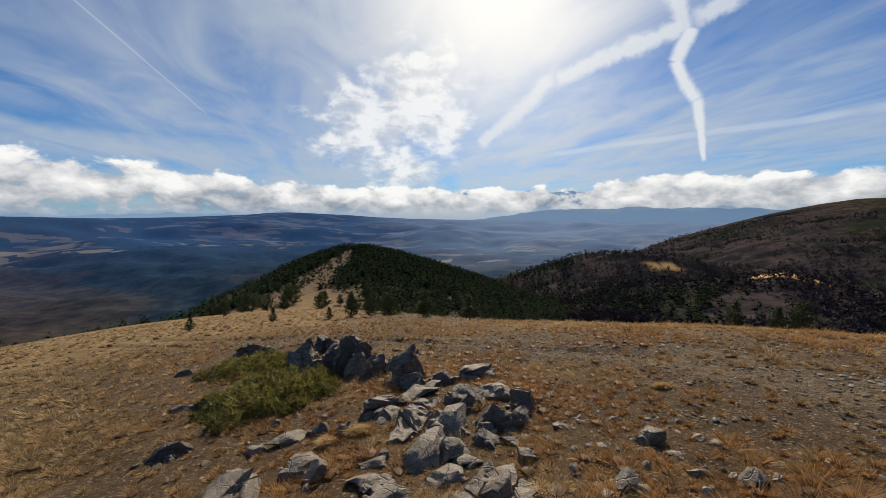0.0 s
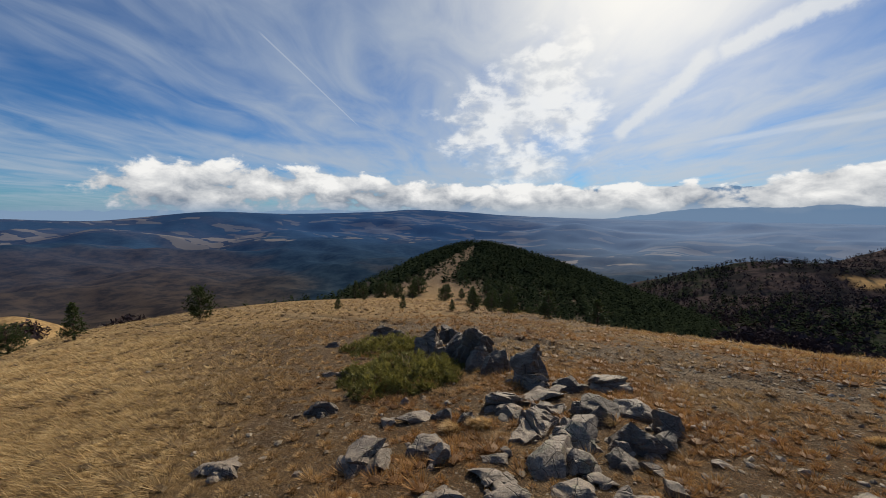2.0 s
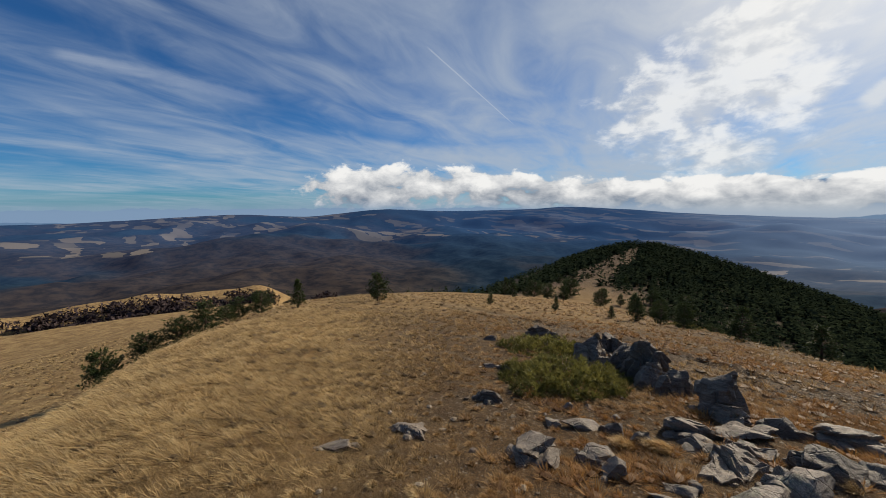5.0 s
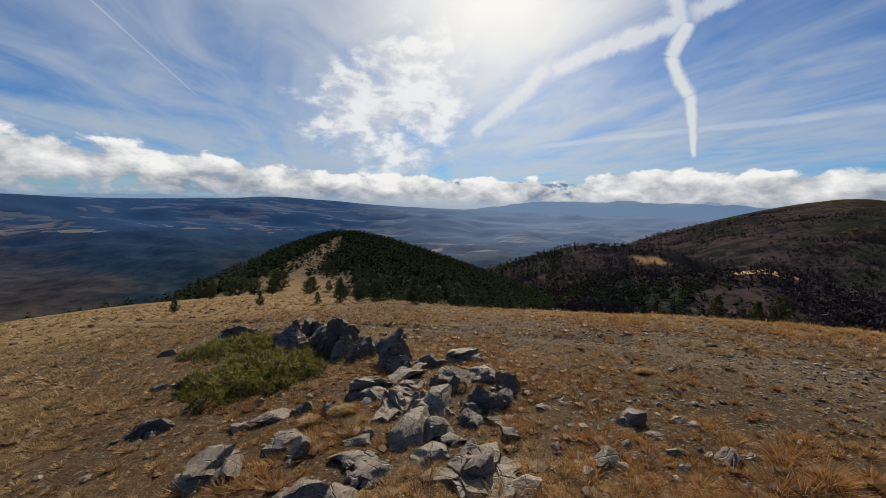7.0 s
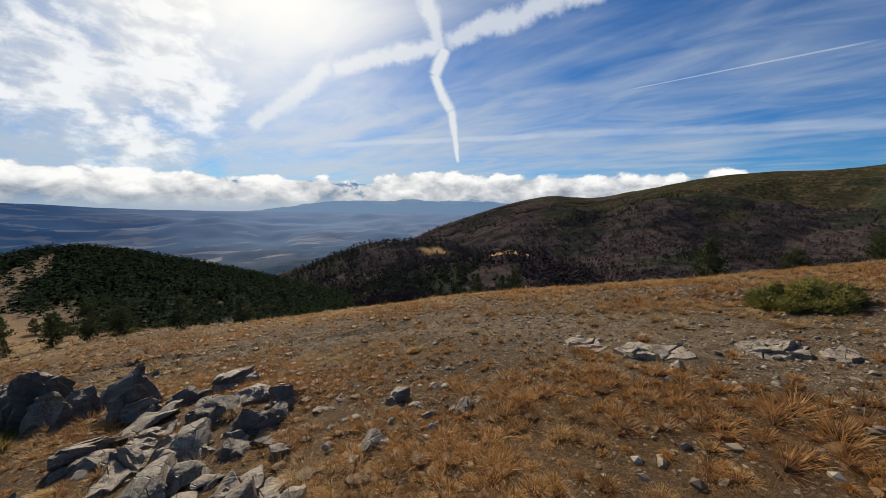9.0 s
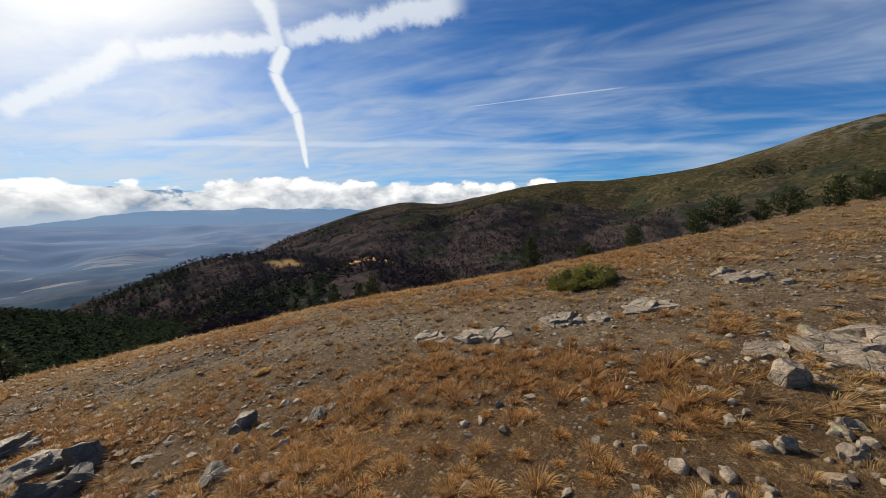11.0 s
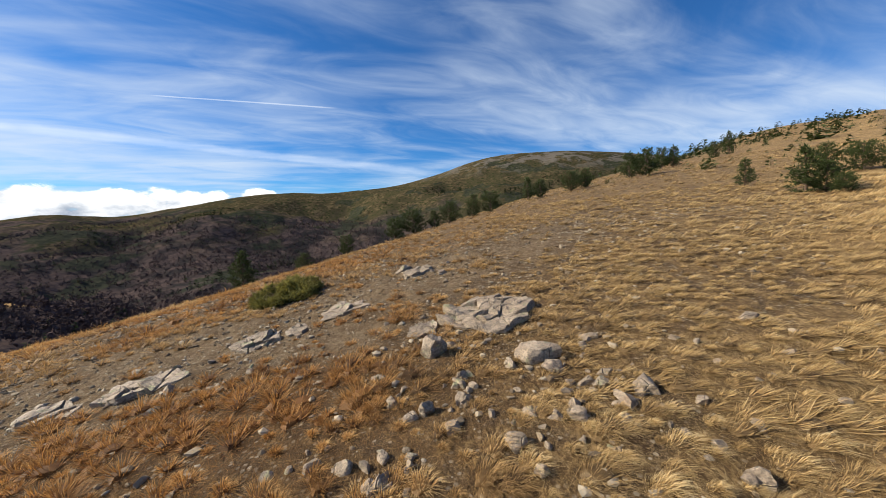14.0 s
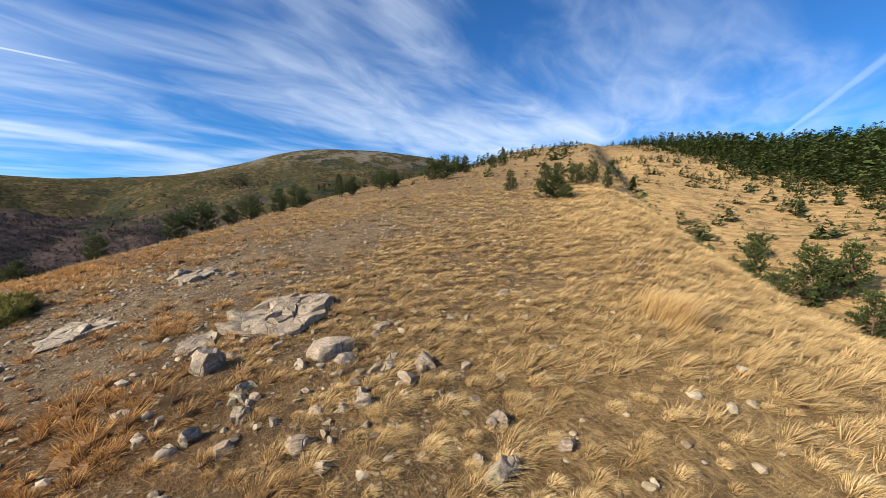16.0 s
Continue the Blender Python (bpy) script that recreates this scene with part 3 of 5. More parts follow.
# ---- ground: one sheet out to the horizon ----
TRACK = [(-40, 32), (-21.2, 19.5), (-13.6, 15.6), (-9.0, 13.6), (-5.9, 12.4), (-3.2, 11.0), (-1.2, 10.0), (0.5, 9.0), (2.0, 8.0), (3.3, 6.8), (4.1, 5.2),
         (4.6, 4.0), (5.0, 2.4), (5.5, 1.0), (6.4, 0.2), (7.6, -1.2), (9.2, -3.6), (12.2, -6.6), (17.3, -11), (24, -17), (36, -27)]


def off_track(x, y):
    """Distance to the middle of the track, and its side."""
    best = np.full(np.shape(x), 1e9)
    for (ax, ay), (bx, by) in zip(TRACK, TRACK[1:]):
        ux, uy = bx - ax, by - ay
        t = np.clip(((x - ax) * ux + (y - ay) * uy) / (ux * ux + uy * uy), 0, 1)
        best = np.minimum(best, np.hypot(x - ax - t * ux, y - ay - t * uy))
    return best


def track_mask(x, y):
    w = 0.6 + 1.3 * (fbm(x * 0.7, y * 0.7, 3, 61) - 0.5) + 0.7 * smooth(x, 2.5, 5.0) * smooth(x, 11, 6)
    return smooth(off_track(x, y), w + 0.7, w - 0.6) * (0.45 + 0.55 * smooth(fbm(x * 1.1, y * 1.1, 3, 62), 0.3, 0.6)) * smooth(x - y, 22, 9)


def lush_mask(x, y):
    """Long golden grass: the bank on the left and the lee of the ridge."""
    az, r = np.degrees(np.arctan2(-x, y)), np.hypot(x, y)
    a = smooth(az, 44, 68) * smooth(r, 1.8, 5.0)
    b = smooth(az + 26 * (fbm(x * 0.6, y * 0.6, 3, 66) - 0.5), -126, -156) * smooth(r, 1.4, 5.0) * smooth(r, 190, 130)
    c = smooth(r, 13, 22) * smooth(az, 5, 25) * 0.7 * smooth(r, 95, 55)
    e = smooth(r, 10, 16) * smooth(np.abs(az + 40), 45, 25) * 0.5
    return np.clip(np.maximum(np.maximum(a, b), np.maximum(c, e)) + (az > 90) * 0.8, 0, 1)


def mesh_object(name, verts, faces, mats, smooth_it=True, parent=None, attrs=None):
    me = bpy.data.meshes.new(name)
    verts, faces = np.asarray(verts, np.float32), np.asarray(faces, np.int32)
    k = faces.shape[1]
    me.vertices.add(len(verts))
    me.vertices.foreach_set("co", verts.ravel())
    me.loops.add(faces.size)
    me.loops.foreach_set("vertex_index", faces.ravel())
    me.polygons.add(len(faces))
    me.polygons.foreach_set("loop_start", np.arange(0, faces.size, k, dtype=np.int32))
    me.polygons.foreach_set("use_smooth", np.full(len(faces), smooth_it))
    for key, v in (attrs or {}).items():
        a = me.attributes.new(key, "FLOAT", "POINT")
        a.data.foreach_set("value", np.asarray(v, np.float32))
    for m_ in mats:
        me.materials.append(m_)
    me.update(calc_edges=True)
    ob = new(name, me)
    ob.parent = parent
    return ob


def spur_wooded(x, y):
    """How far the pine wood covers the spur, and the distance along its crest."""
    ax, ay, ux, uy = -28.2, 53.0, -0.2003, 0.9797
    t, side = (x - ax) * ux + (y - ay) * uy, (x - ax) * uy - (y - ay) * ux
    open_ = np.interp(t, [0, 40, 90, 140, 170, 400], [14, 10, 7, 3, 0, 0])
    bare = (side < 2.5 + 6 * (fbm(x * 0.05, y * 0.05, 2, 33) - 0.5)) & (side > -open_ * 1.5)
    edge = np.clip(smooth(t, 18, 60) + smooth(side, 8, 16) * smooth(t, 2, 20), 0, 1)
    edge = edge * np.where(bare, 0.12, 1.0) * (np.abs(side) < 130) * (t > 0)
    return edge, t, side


def glade_mask(x, y):
    """Open grass among the woods across the valley."""
    out = np.zeros(np.shape(x))
    for ga, gr, gw in ((-28.6, 545, 15), (-29.8, 552, 12), (-41, 322, 12), (-39, 322, 12), (-43, 322, 9)):
        gx, gy = -math.sin(radians(ga)) * gr, math.cos(radians(ga)) * gr
        out = np.maximum(out, smooth(np.hypot(x - gx, y - gy) + 22 * (fbm(x * 0.03, y * 0.03, 3, 71) - 0.5), gw + 6, gw - 4))
    return out


def build_ground():
    na = 640
    rad = np.concatenate([np.linspace(0.02, 1.2, 8), np.exp(np.linspace(math.log(1.26), math.log(4950), 340))])
    th = np.linspace(0, 2 * math.pi, na, endpoint=False)
    rr, tt = np.meshgrid(rad, th, indexing="ij")
    x, y = rr * np.sin(tt), rr * np.cos(tt)
    z = height(x, y)
    far_off = off_track(x, y)
    rut = np.exp(-(((far_off - 0.62) / 0.2) ** 2)) * smooth(x, 4.6, 2.4) * smooth(x, -30, -12) * smooth(fbm(x * 0.4, y * 0.4, 2, 63), 0.25, 0.5)
    z = z - 0.12 * rut
    az = np.degrees(np.arctan2(-x, y))
    idx = np.arange(len(rad) * na).reshape(len(rad), na)
    a, b = idx[:-1], idx[1:]
    q = np.stack([a, np.roll(a, -1, 1), np.roll(b, -1, 1), b], -1).reshape(-1, 4)
    track = track_mask(x, y)
    lush = lush_mask(x, y)
    scrub = smooth(az, -146, -156) * smooth(rr, 16, 26) + smooth(rr, 60, 90) * (az < -60) + (az > 50) * smooth(rr, 84, 90) * smooth(rr, 146, 136)
    glade = glade_mask(x, y)
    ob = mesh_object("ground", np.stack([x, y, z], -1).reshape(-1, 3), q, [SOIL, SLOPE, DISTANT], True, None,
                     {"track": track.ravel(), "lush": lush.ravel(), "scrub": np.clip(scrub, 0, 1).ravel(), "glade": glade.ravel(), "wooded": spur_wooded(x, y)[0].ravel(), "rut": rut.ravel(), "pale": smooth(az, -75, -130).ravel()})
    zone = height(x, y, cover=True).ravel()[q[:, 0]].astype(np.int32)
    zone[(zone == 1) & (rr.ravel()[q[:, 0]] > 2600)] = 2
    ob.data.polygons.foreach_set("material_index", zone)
    tagged(ob, "stony mountain ridge with dry grass falling to a wide plain", "ground", kind="structure")


build_ground()


# ---- rocks ----
def ball(level):
    bm = bmesh.new()
    bmesh.ops.create_icosphere(bm, subdivisions=level, radius=1.0)
    v = np.array([p.co[:] for p in bm.verts])
    f = np.array([[p.index for p in q.verts] for q in bm.faces])
    bm.free()
    return v, f


BALLS = {k: ball(k) for k in (1, 2, 3, 4, 5)}


def noise3(p, seed):
    """Smooth noise of points in space, -1 to 1."""
    i = np.floor(p).astype(np.int64)
    f = p - i
    f = f * f * (3 - 2 * f)
    total = np.zeros(len(p))
    for dx_ in (0, 1):
        for dy_ in (0, 1):
            for dz_ in (0, 1):
                w = np.abs(1 - dx_ - f[:, 0]) * np.abs(1 - dy_ - f[:, 1]) * np.abs(1 - dz_ - f[:, 2])
                total += w * hashed(i[:, 0] + dx_ + 57 * (i[:, 2] + dz_), i[:, 1] + dy_ - 131 * (i[:, 2] + dz_), seed)
    return total * 2 - 1


def rock_shape(l, w, h, seed, level=4, cuts=18, flat=0.0):
    """Vertices and faces of an angular rock, l by w by h metres, its middle at the origin. flat: how much its top is a cleaved plane."""
    rng = np.random.RandomState(seed)
    v, f = BALLS[level]
    v = np.sign(v) * np.abs(v) ** 0.8
    v = v / np.abs(v).max()
    for k in range(cuts):
        n = rng.normal(size=3)
        n[2] = abs(n[2]) if k % 3 else n[2]
        n /= np.linalg.norm(n)
        over = np.maximum(v @ n - rng.uniform(0.36, 0.86), 0)
        v = v - over[:, None] * n
    if flat:
        n = np.array([rng.normal() * 0.12, rng.normal() * 0.12, 1.0])
        n /= np.linalg.norm(n)
        v = v - np.maximum(v @ n - (0.95 - 0.5 * flat), 0)[:, None] * n * 0.92
    v = v - (v.max(0) + v.min(0)) / 2
    v = v / np.abs(v).max(0)
    s = rng.uniform(0, 50)
    q = v * (l, w, h) / 2
    size = (l * w * h) ** (1 / 3)
    lumps = noise3(q / size * 1.7 + s, seed) * 0.13 + noise3(q / size * 4.3 - s, seed + 1) * 0.07
    if level > 2:
        lumps = lumps + noise3(q * 22 + s, seed + 2) * 0.03 - np.abs(noise3(q * 11 - s, seed + 4)) * 0.07
        # cleaved along its layers: each stands back or out a little
        n = np.array([rng.normal() * 0.35, 0.45 + rng.normal() * 0.2, 1.0])
        n /= np.linalg.norm(n)
        layer = q @ n / rng.uniform(0.035, 0.07) + noise3(q * 5, seed + 3) * 0.7 + 50
        k0 = np.floor(layer)
        f0 = np.clip((layer - k0) / 0.22, 0, 1)
        step = hashed(k0, k0 * 0, seed) * f0 + hashed(k0 - 1, k0 * 0, seed) * (1 - f0) - 0.5
        across = v - (v @ n)[:, None] * n
        v = v + across * step[:, None] * 0.30
    return v * (1 + lumps[:, None]) * (l / 2, w / 2, h / 2), f


def lay(x, y, yaw=0.0, tilt=0.0, lean=0.0, sink=0.0):
    """Pose of a thing lying on the ground at x, y, turned with the slope."""
    e = 0.15
    gx = (ground_z(x + e, y) - ground_z(x - e, y)) / (2 * e)
    gy = (ground_z(x, y + e) - ground_z(x, y - e)) / (2 * e)
    up = Vector((-gx, -gy, 1)).normalized()
    m = up.to_track_quat("Z", "Y").to_matrix().to_4x4()
    base = Matrix.Translation((x, y, ground_z(x, y) - sink)) @ m
    spin = Matrix.Rotation(radians(yaw) - m.to_euler().z, 4, "Z")
    return base @ spin @ pose(0, 0, 0, lean, tilt, 0)


def finish_rock(ob, mat):
    ob.data.set_sharp_from_angle(angle=radians(32))
    return ob


def rock(x, y, l, w, h, yaw=0.0, tilt=0.0, lean=0.0, seed=1, flat=0.3, up=0.30, label="rough grey schist rock half sunk in dry grass",
         mat=None, name="rock"):
    """A rock half sunk in the turf: one main block with lesser broken blocks grown together with it."""
    v, f = rock_shape(l * 1.15, w * 1.15, h, seed, 5 if l > 0.6 else 4 if l > 0.25 else 3, 16, flat)
    rng = np.random.RandomState(seed + 900)
    vs, fs, k0 = [v], [f], len(v)
    for k in range(4 if l > 0.3 else 1):
        a = rng.uniform(0, 2 * math.pi)
        s = rng.uniform(0.35, 0.62)
        v2, f2 = rock_shape(l * s * 1.25, w * s * 1.3, h * rng.uniform(0.45, 0.8), seed * 7 + k, 4 if l > 0.6 else 3, 16, flat)
        c, q = math.cos(a), math.sin(a)
        v2 = np.stack([v2[:, 0] * c - v2[:, 1] * q, v2[:, 0] * q + v2[:, 1] * c, v2[:, 2]], -1)
        v2 = v2 + (c * l * 0.42, q * w * 0.45, -h * rng.uniform(0.02, 0.2))
        vs.append(v2)
        fs.append(f2 + k0)
        k0 += len(v2)
    ob = mesh_object(name, np.concatenate(vs), np.concatenate(fs), [mat or STONE], True)
    ob.matrix_world = lay(x, y, yaw, tilt, lean) @ Matrix.Translation((0, 0, h * (up - 0.14)))
    finish_rock(ob, mat)
    return tagged(ob, label, "rock", "rocks of the ridge outcrop")


def clip(poly, px, py, nx, ny):
    """The part of a polygon on the near side of a line through px, py with normal nx, ny."""
    out = []
    for k in range(len(poly)):
        a, b = poly[k - 1], poly[k]
        da, db = (a[0] - px) * nx + (a[1] - py) * ny, (b[0] - px) * nx + (b[1] - py) * ny
        if (da <= 0) != (db <= 0):
            t = da / (da - db)
            out.append((a[0] + (b[0] - a[0]) * t, a[1] + (b[1] - a[1]) * t))
        if db <= 0:
            out.append(b)
    return out


def slab_shape(poly, h, seed, rng, gap):
    """A broken slab on the given outline: rough top, bevelled rim, sides that run into the ground."""
    cx, cy = np.mean([p[0] for p in poly]), np.mean([p[1] for p in poly])
    rim = []
    for k in range(len(poly)):
        a, b = poly[k - 1], poly[k]
        m_ = max(2, int(math.hypot(b[0] - a[0], b[1] - a[1]) / 0.05))
        for q in range(m_):
            t = q / m_
            rim.append((a[0] + (b[0] - a[0]) * t, a[1] + (b[1] - a[1]) * t))
    reach = max(math.hypot(p[0] - cx, p[1] - cy) for p in rim)
    keep = max(0.6, 1 - gap / max(reach, 0.05))
    tx, ty = rng.normal(0, 0.10, 2)
    rings = [(1.08, -0.6), (1.03, 0.2), (1.0, 0.85), (0.95, 1.0), (0.75, 1.0), (0.5, 1.0), (0.25, 1.0)]
    v = []
    for f_, hz in rings:
        for k, p in enumerate(rim):
            jig = 1 + 0.13 * noise.noise(Vector((p[0] * 7 + seed, p[1] * 7, hz * 1.5))) + 0.06 * noise.noise(Vector((p[0] * 24, p[1] * 24 + seed, hz * 3)))
            x, y = cx + (p[0] - cx) * keep * f_ * jig, cy + (p[1] - cy) * keep * f_ * jig
            z = h * hz
            if hz > 0.5:
                z += tx * (x - cx) + ty * (y - cy) + h * 0.9 * noise.noise(Vector((x * 5 + seed, y * 5, 0))) + h * 0.5 * noise.noise(Vector((x * 15, y * 15, seed)))
            v.append((x, y, z))
    n = len(rim)
    f = [(r * n + k, r * n + (k + 1) % n, (r + 1) * n + (k + 1) % n, (r + 1) * n + k) for r in range(len(rings) - 1) for k in range(n)]
    v.append((cx, cy, h + h * 0.5 * noise.noise(Vector((cx * 4 + seed, cy * 4, 0)))))
    tri = [t for q in f for t in ((q[0], q[1], q[2]), (q[0], q[2], q[3]))]
    tri += [((len(rings) - 1) * n + k, (len(rings) - 1) * n + (k + 1) % n, len(v) - 1) for k in range(n)]
    return v, tri


OUTCROPS = []


def outcrop(x, y, l, w, h, yaw, n, seed, label, mat=None, tilt=0.0, gap=0.012):
    """Bedrock broken along cracks: a thing of several slabs that fit together."""
    rng = np.random.RandomState(seed)
    root = new("rock_outcrop")
    root.matrix_world = lay(x, y, yaw, tilt)
    OUTCROPS.append((x, y, l, w, radians(yaw)))
    border = []
    for k in range(18):
        a = 2 * math.pi * k / 18
        e = 1 + 0.5 * noise.noise(Vector((math.cos(a) * 1.6 + seed, math.sin(a) * 1.6, 0))) + rng.uniform(-0.2, 0.2)
        border.append((math.cos(a) * l / 2 * e, math.sin(a) * w / 2 * e))
    sites = []
    while len(sites) < n:
        p = (rng.uniform(-0.5, 0.5) * l, rng.uniform(-0.5, 0.5) * w)
        if (p[0] / l) ** 2 + (p[1] / w) ** 2 < 0.24 and all(math.hypot(p[0] - q[0], p[1] - q[1]) > 0.45 * math.sqrt(l * w / n) for q in sites):
            sites.append(p)
    for k, (px, py) in enumerate(sites):
        poly = border
        for j, (qx, qy) in enumerate(sites):
            if j != k and poly:
                poly = clip(poly, (px + qx) / 2, (py + qy) / 2, qx - px, qy - py)
        if len(poly) < 3:
            continue
        edge = math.hypot(px / (l / 2), py / (w / 2))
        v, f = slab_shape(poly, h * rng.uniform(0.6, 1.0) * max(0.25, 1.1 - 0.75 * edge), seed * 3.1 + k, rng, gap)
        ob = mesh_object("slab", v, f, [mat or PALE_STONE], True, root)
        finish_rock(ob, mat)
    return tagged(root, label, "rock outcrop", "bedrock outcrops")


def broken_stones(x, y, spread_x, spread_y, count, lo, hi, seed, mat=None, label="jagged pale stone of a broken bedrock patch"):
    """Jagged stones that break through the turf close together, each a thing of its own."""
    rng = np.random.RandomState(seed)
    for k in range(count):
        px, py = x + rng.normal(0, spread_x), y + rng.normal(0, spread_y)
        s = 0.85 * (lo + (hi - lo) * rng.uniform() ** 1.8)
        v, f = rock_shape(s, s * rng.uniform(0.5, 0.9), s * rng.uniform(0.5, 1.0), seed * 13 + k, 2 if s < 0.12 else 3, 14, rng.choice([0.0, 0.5]))
        ob = mesh_object("rock", v, f, [mat or PALE_STONE], True)
        ob.matrix_world = lay(px, py, rng.uniform(0, 360), rng.uniform(-25, 25), rng.uniform(-25, 25)) @ Matrix.Translation((0, 0, s * 0.02))
        finish_rock(ob, mat)
        tagged(ob, label, "rock", "broken bedrock stones")


DARK = "dark jagged schist boulder standing out of the turf"
SLAB = "pale cleaved schist slab lying in dry grass"
FLAT = "flat grey stone lying in dry grass"
# the outcrop ahead: dark boulders behind, backlit shade put into their colour
rock(-5.75, 10.0, 0.55, 0.5, 0.52, 20, 0, 0, 11, 0.1, 0.3, DARK, DARK_SHADED_STONE)
rock(-5.25, 9.95, 0.34, 0.3, 0.36, 60, 0, 0, 211, 0.1, 0.3, DARK, DARK_SHADED_STONE)
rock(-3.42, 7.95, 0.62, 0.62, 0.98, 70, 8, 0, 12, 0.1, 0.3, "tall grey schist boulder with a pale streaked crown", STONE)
rock(-3.5, 9.9, 0.55, 0.45, 0.80, 10, 0, 12, 13, 0.1, 0.3, DARK, DARK_SHADED_STONE)
rock(-2.2, 7.55, 0.55, 0.5, 1.30, 30, 12, 8, 115, 0.0, 0.3, "dark pointed schist boulder crowning a rock cluster", DARK_SHADED_STONE)
rock(-2.6, 8.0, 0.62, 0.5, 0.80, 130, 14, -8, 16, 0.1, 0.3, DARK, DARK_SHADED_STONE)
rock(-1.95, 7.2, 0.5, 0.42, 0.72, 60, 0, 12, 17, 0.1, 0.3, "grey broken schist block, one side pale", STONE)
rock(-1.5, 6.8, 0.46, 0.42, 0.68, 100, 0, 0, 18, 0.1, 0.3, DARK, DARK_SHADED_STONE)
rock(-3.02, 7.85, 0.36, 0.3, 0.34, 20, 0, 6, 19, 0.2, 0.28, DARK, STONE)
rock(-0.9, 6.38, 0.56, 0.5, 0.82, 168, 5, 4, 20, 0.5, 0.32, "dark blocky schist boulder with a flat top", DARK_SHADED_STONE)
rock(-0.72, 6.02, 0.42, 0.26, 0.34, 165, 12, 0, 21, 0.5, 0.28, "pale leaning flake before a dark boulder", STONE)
rock(-0.22, 5.95, 0.38, 0.26, 0.32, 30, 8, 0, 22, 0.3, 0.28, DARK, DARK_SHADED_STONE)
rock(0.32, 6.25, 0.52, 0.4, 0.34, 5, 0, 0, 23, 0.3, 0.28, "weathered grey stone lying in dry grass")
# pale slabs in the middle
outcrop(-0.48, 4.55, 0.42, 1.25, 0.13, -10, 5, 31, "pale cracked bedrock slab tilted up out of the turf", STONE, 5, 0.02)
rock(-0.55, 5.55, 0.52, 0.42, 0.128, 25, -8, 0, 32, 0.9, 0.4, SLAB)
rock(-1.05, 5.1, 0.55, 0.42, 0.272, 40, 10, 0, 33, 0.6, 0.3, "grey broken slab leaning beside a pale one")
rock(-0.86, 4.75, 0.34, 0.3, 0.192, 60, 0, 0, 34, 0.4, 0.25, DARK, DARK_SHADED_STONE)
rock(-1.6, 4.4, 0.24, 0.2, 0.208, 30, 0, 0, 133, 0.2, 0.3, "dark reddish stone half hidden by tussocks", DARK_SHADED_STONE)
rock(-1.3, 4.35, 0.26, 0.2, 0.208, 80, 0, 0, 134, 0.2, 0.3, "dark reddish stone half hidden by tussocks", DARK_SHADED_STONE)
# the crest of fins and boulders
rock(0.14, 5, 0.46, 0.42, 0.4, 178, 0, -6, 37, 0.4, 0.3, "broad dark boulder with a pale flat top", DARK_SHADED_STONE)
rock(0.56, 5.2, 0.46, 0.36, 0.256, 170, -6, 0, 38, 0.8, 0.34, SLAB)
rock(0.44, 4.25, 0.4, 0.34, 0.4, 30, 0, 0, 39, 0.3, 0.3, "dark angular schist boulder below a larger one", DARK_SHADED_STONE)
rock(0.84, 4.75, 0.3, 0.28, 0.384, 80, 0, 0, 40, 0.0, 0.3, "dark pointed boulder at the edge of a rock cluster", DARK_SHADED_STONE)
rock(0.72, 4.35, 0.24, 0.2, 0.32, 110, 0, 10, 41, 0.1, 0.28, DARK, DARK_SHADED_STONE)
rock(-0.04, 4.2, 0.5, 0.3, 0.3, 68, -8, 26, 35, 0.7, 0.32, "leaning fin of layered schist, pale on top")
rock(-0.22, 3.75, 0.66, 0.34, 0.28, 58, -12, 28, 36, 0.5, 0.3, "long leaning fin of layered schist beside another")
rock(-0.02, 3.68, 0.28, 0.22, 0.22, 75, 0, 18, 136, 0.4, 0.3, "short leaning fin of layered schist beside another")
rock(0.3, 3.85, 0.26, 0.2, 0.192, 10, 0, 0, 42, 0.3, 0.25, DARK, DARK_SHADED_STONE)
rock(0.64, 3.5, 0.2, 0.13, 0.16, 140, 0, 14, 43, 0.4, 0.28, FLAT)
outcrop(0.32, 2.98, 0.62, 0.72, 0.10, -35, 11, 44, "broad cracked schist slab flush with the turf", STONE, 0, 0.016)
rock(-0.06, 3.3, 0.3, 0.26, 0.104, 30, 0, 0, 45, 0.9, 0.36, SLAB)
rock(0.13, 3.5, 0.22, 0.16, 0.088, 10, 0, 0, 145, 0.9, 0.36, SLAB)
rock(0.62, 2.75, 0.22, 0.2, 0.128, 50, 0, 0, 146, 0.6, 0.3, "yellow-lichened stone beside a cracked slab", PALE_STONE)
# flat stones before it
rock(-0.75, 3.3, 0.34, 0.18, 0.096, 5, 0, 0, 49, 0.9, 0.4, FLAT)
rock(-0.56, 3.06, 0.34, 0.22, 0.112, 175, 6, 0, 50, 0.9, 0.4, FLAT)
rock(-0.77, 3.62, 0.24, 0.14, 0.072, 15, 0, 0, 51, 0.9, 0.36, FLAT)
rock(-0.98, 2.9, 0.36, 0.28, 0.128, 30, 0, 0, 151, 0.7, 0.3, SLAB)
rock(-0.7, 2.8, 0.3, 0.24, 0.128, 60, 0, 0, 152, 0.7, 0.3, SLAB)
rock(-1.52, 3.65, 0.36, 0.32, 0.208, 35, 0, 0, 47, 0.5, 0.3, FLAT)
rock(-1.25, 3.45, 0.24, 0.22, 0.224, 75, 12, 0, 48, 0.5, 0.3, FLAT)
rock(-2, 3.3, 0.44, 0.46, 0.24, 20, -10, 0, 46, 0.7, 0.3, "broad flat-faced grey stone lying in dry grass")
rock(-2.2, 4.1, 0.22, 0.16, 0.112, 120, 0, 10, 53, 0.8, 0.36, SLAB)
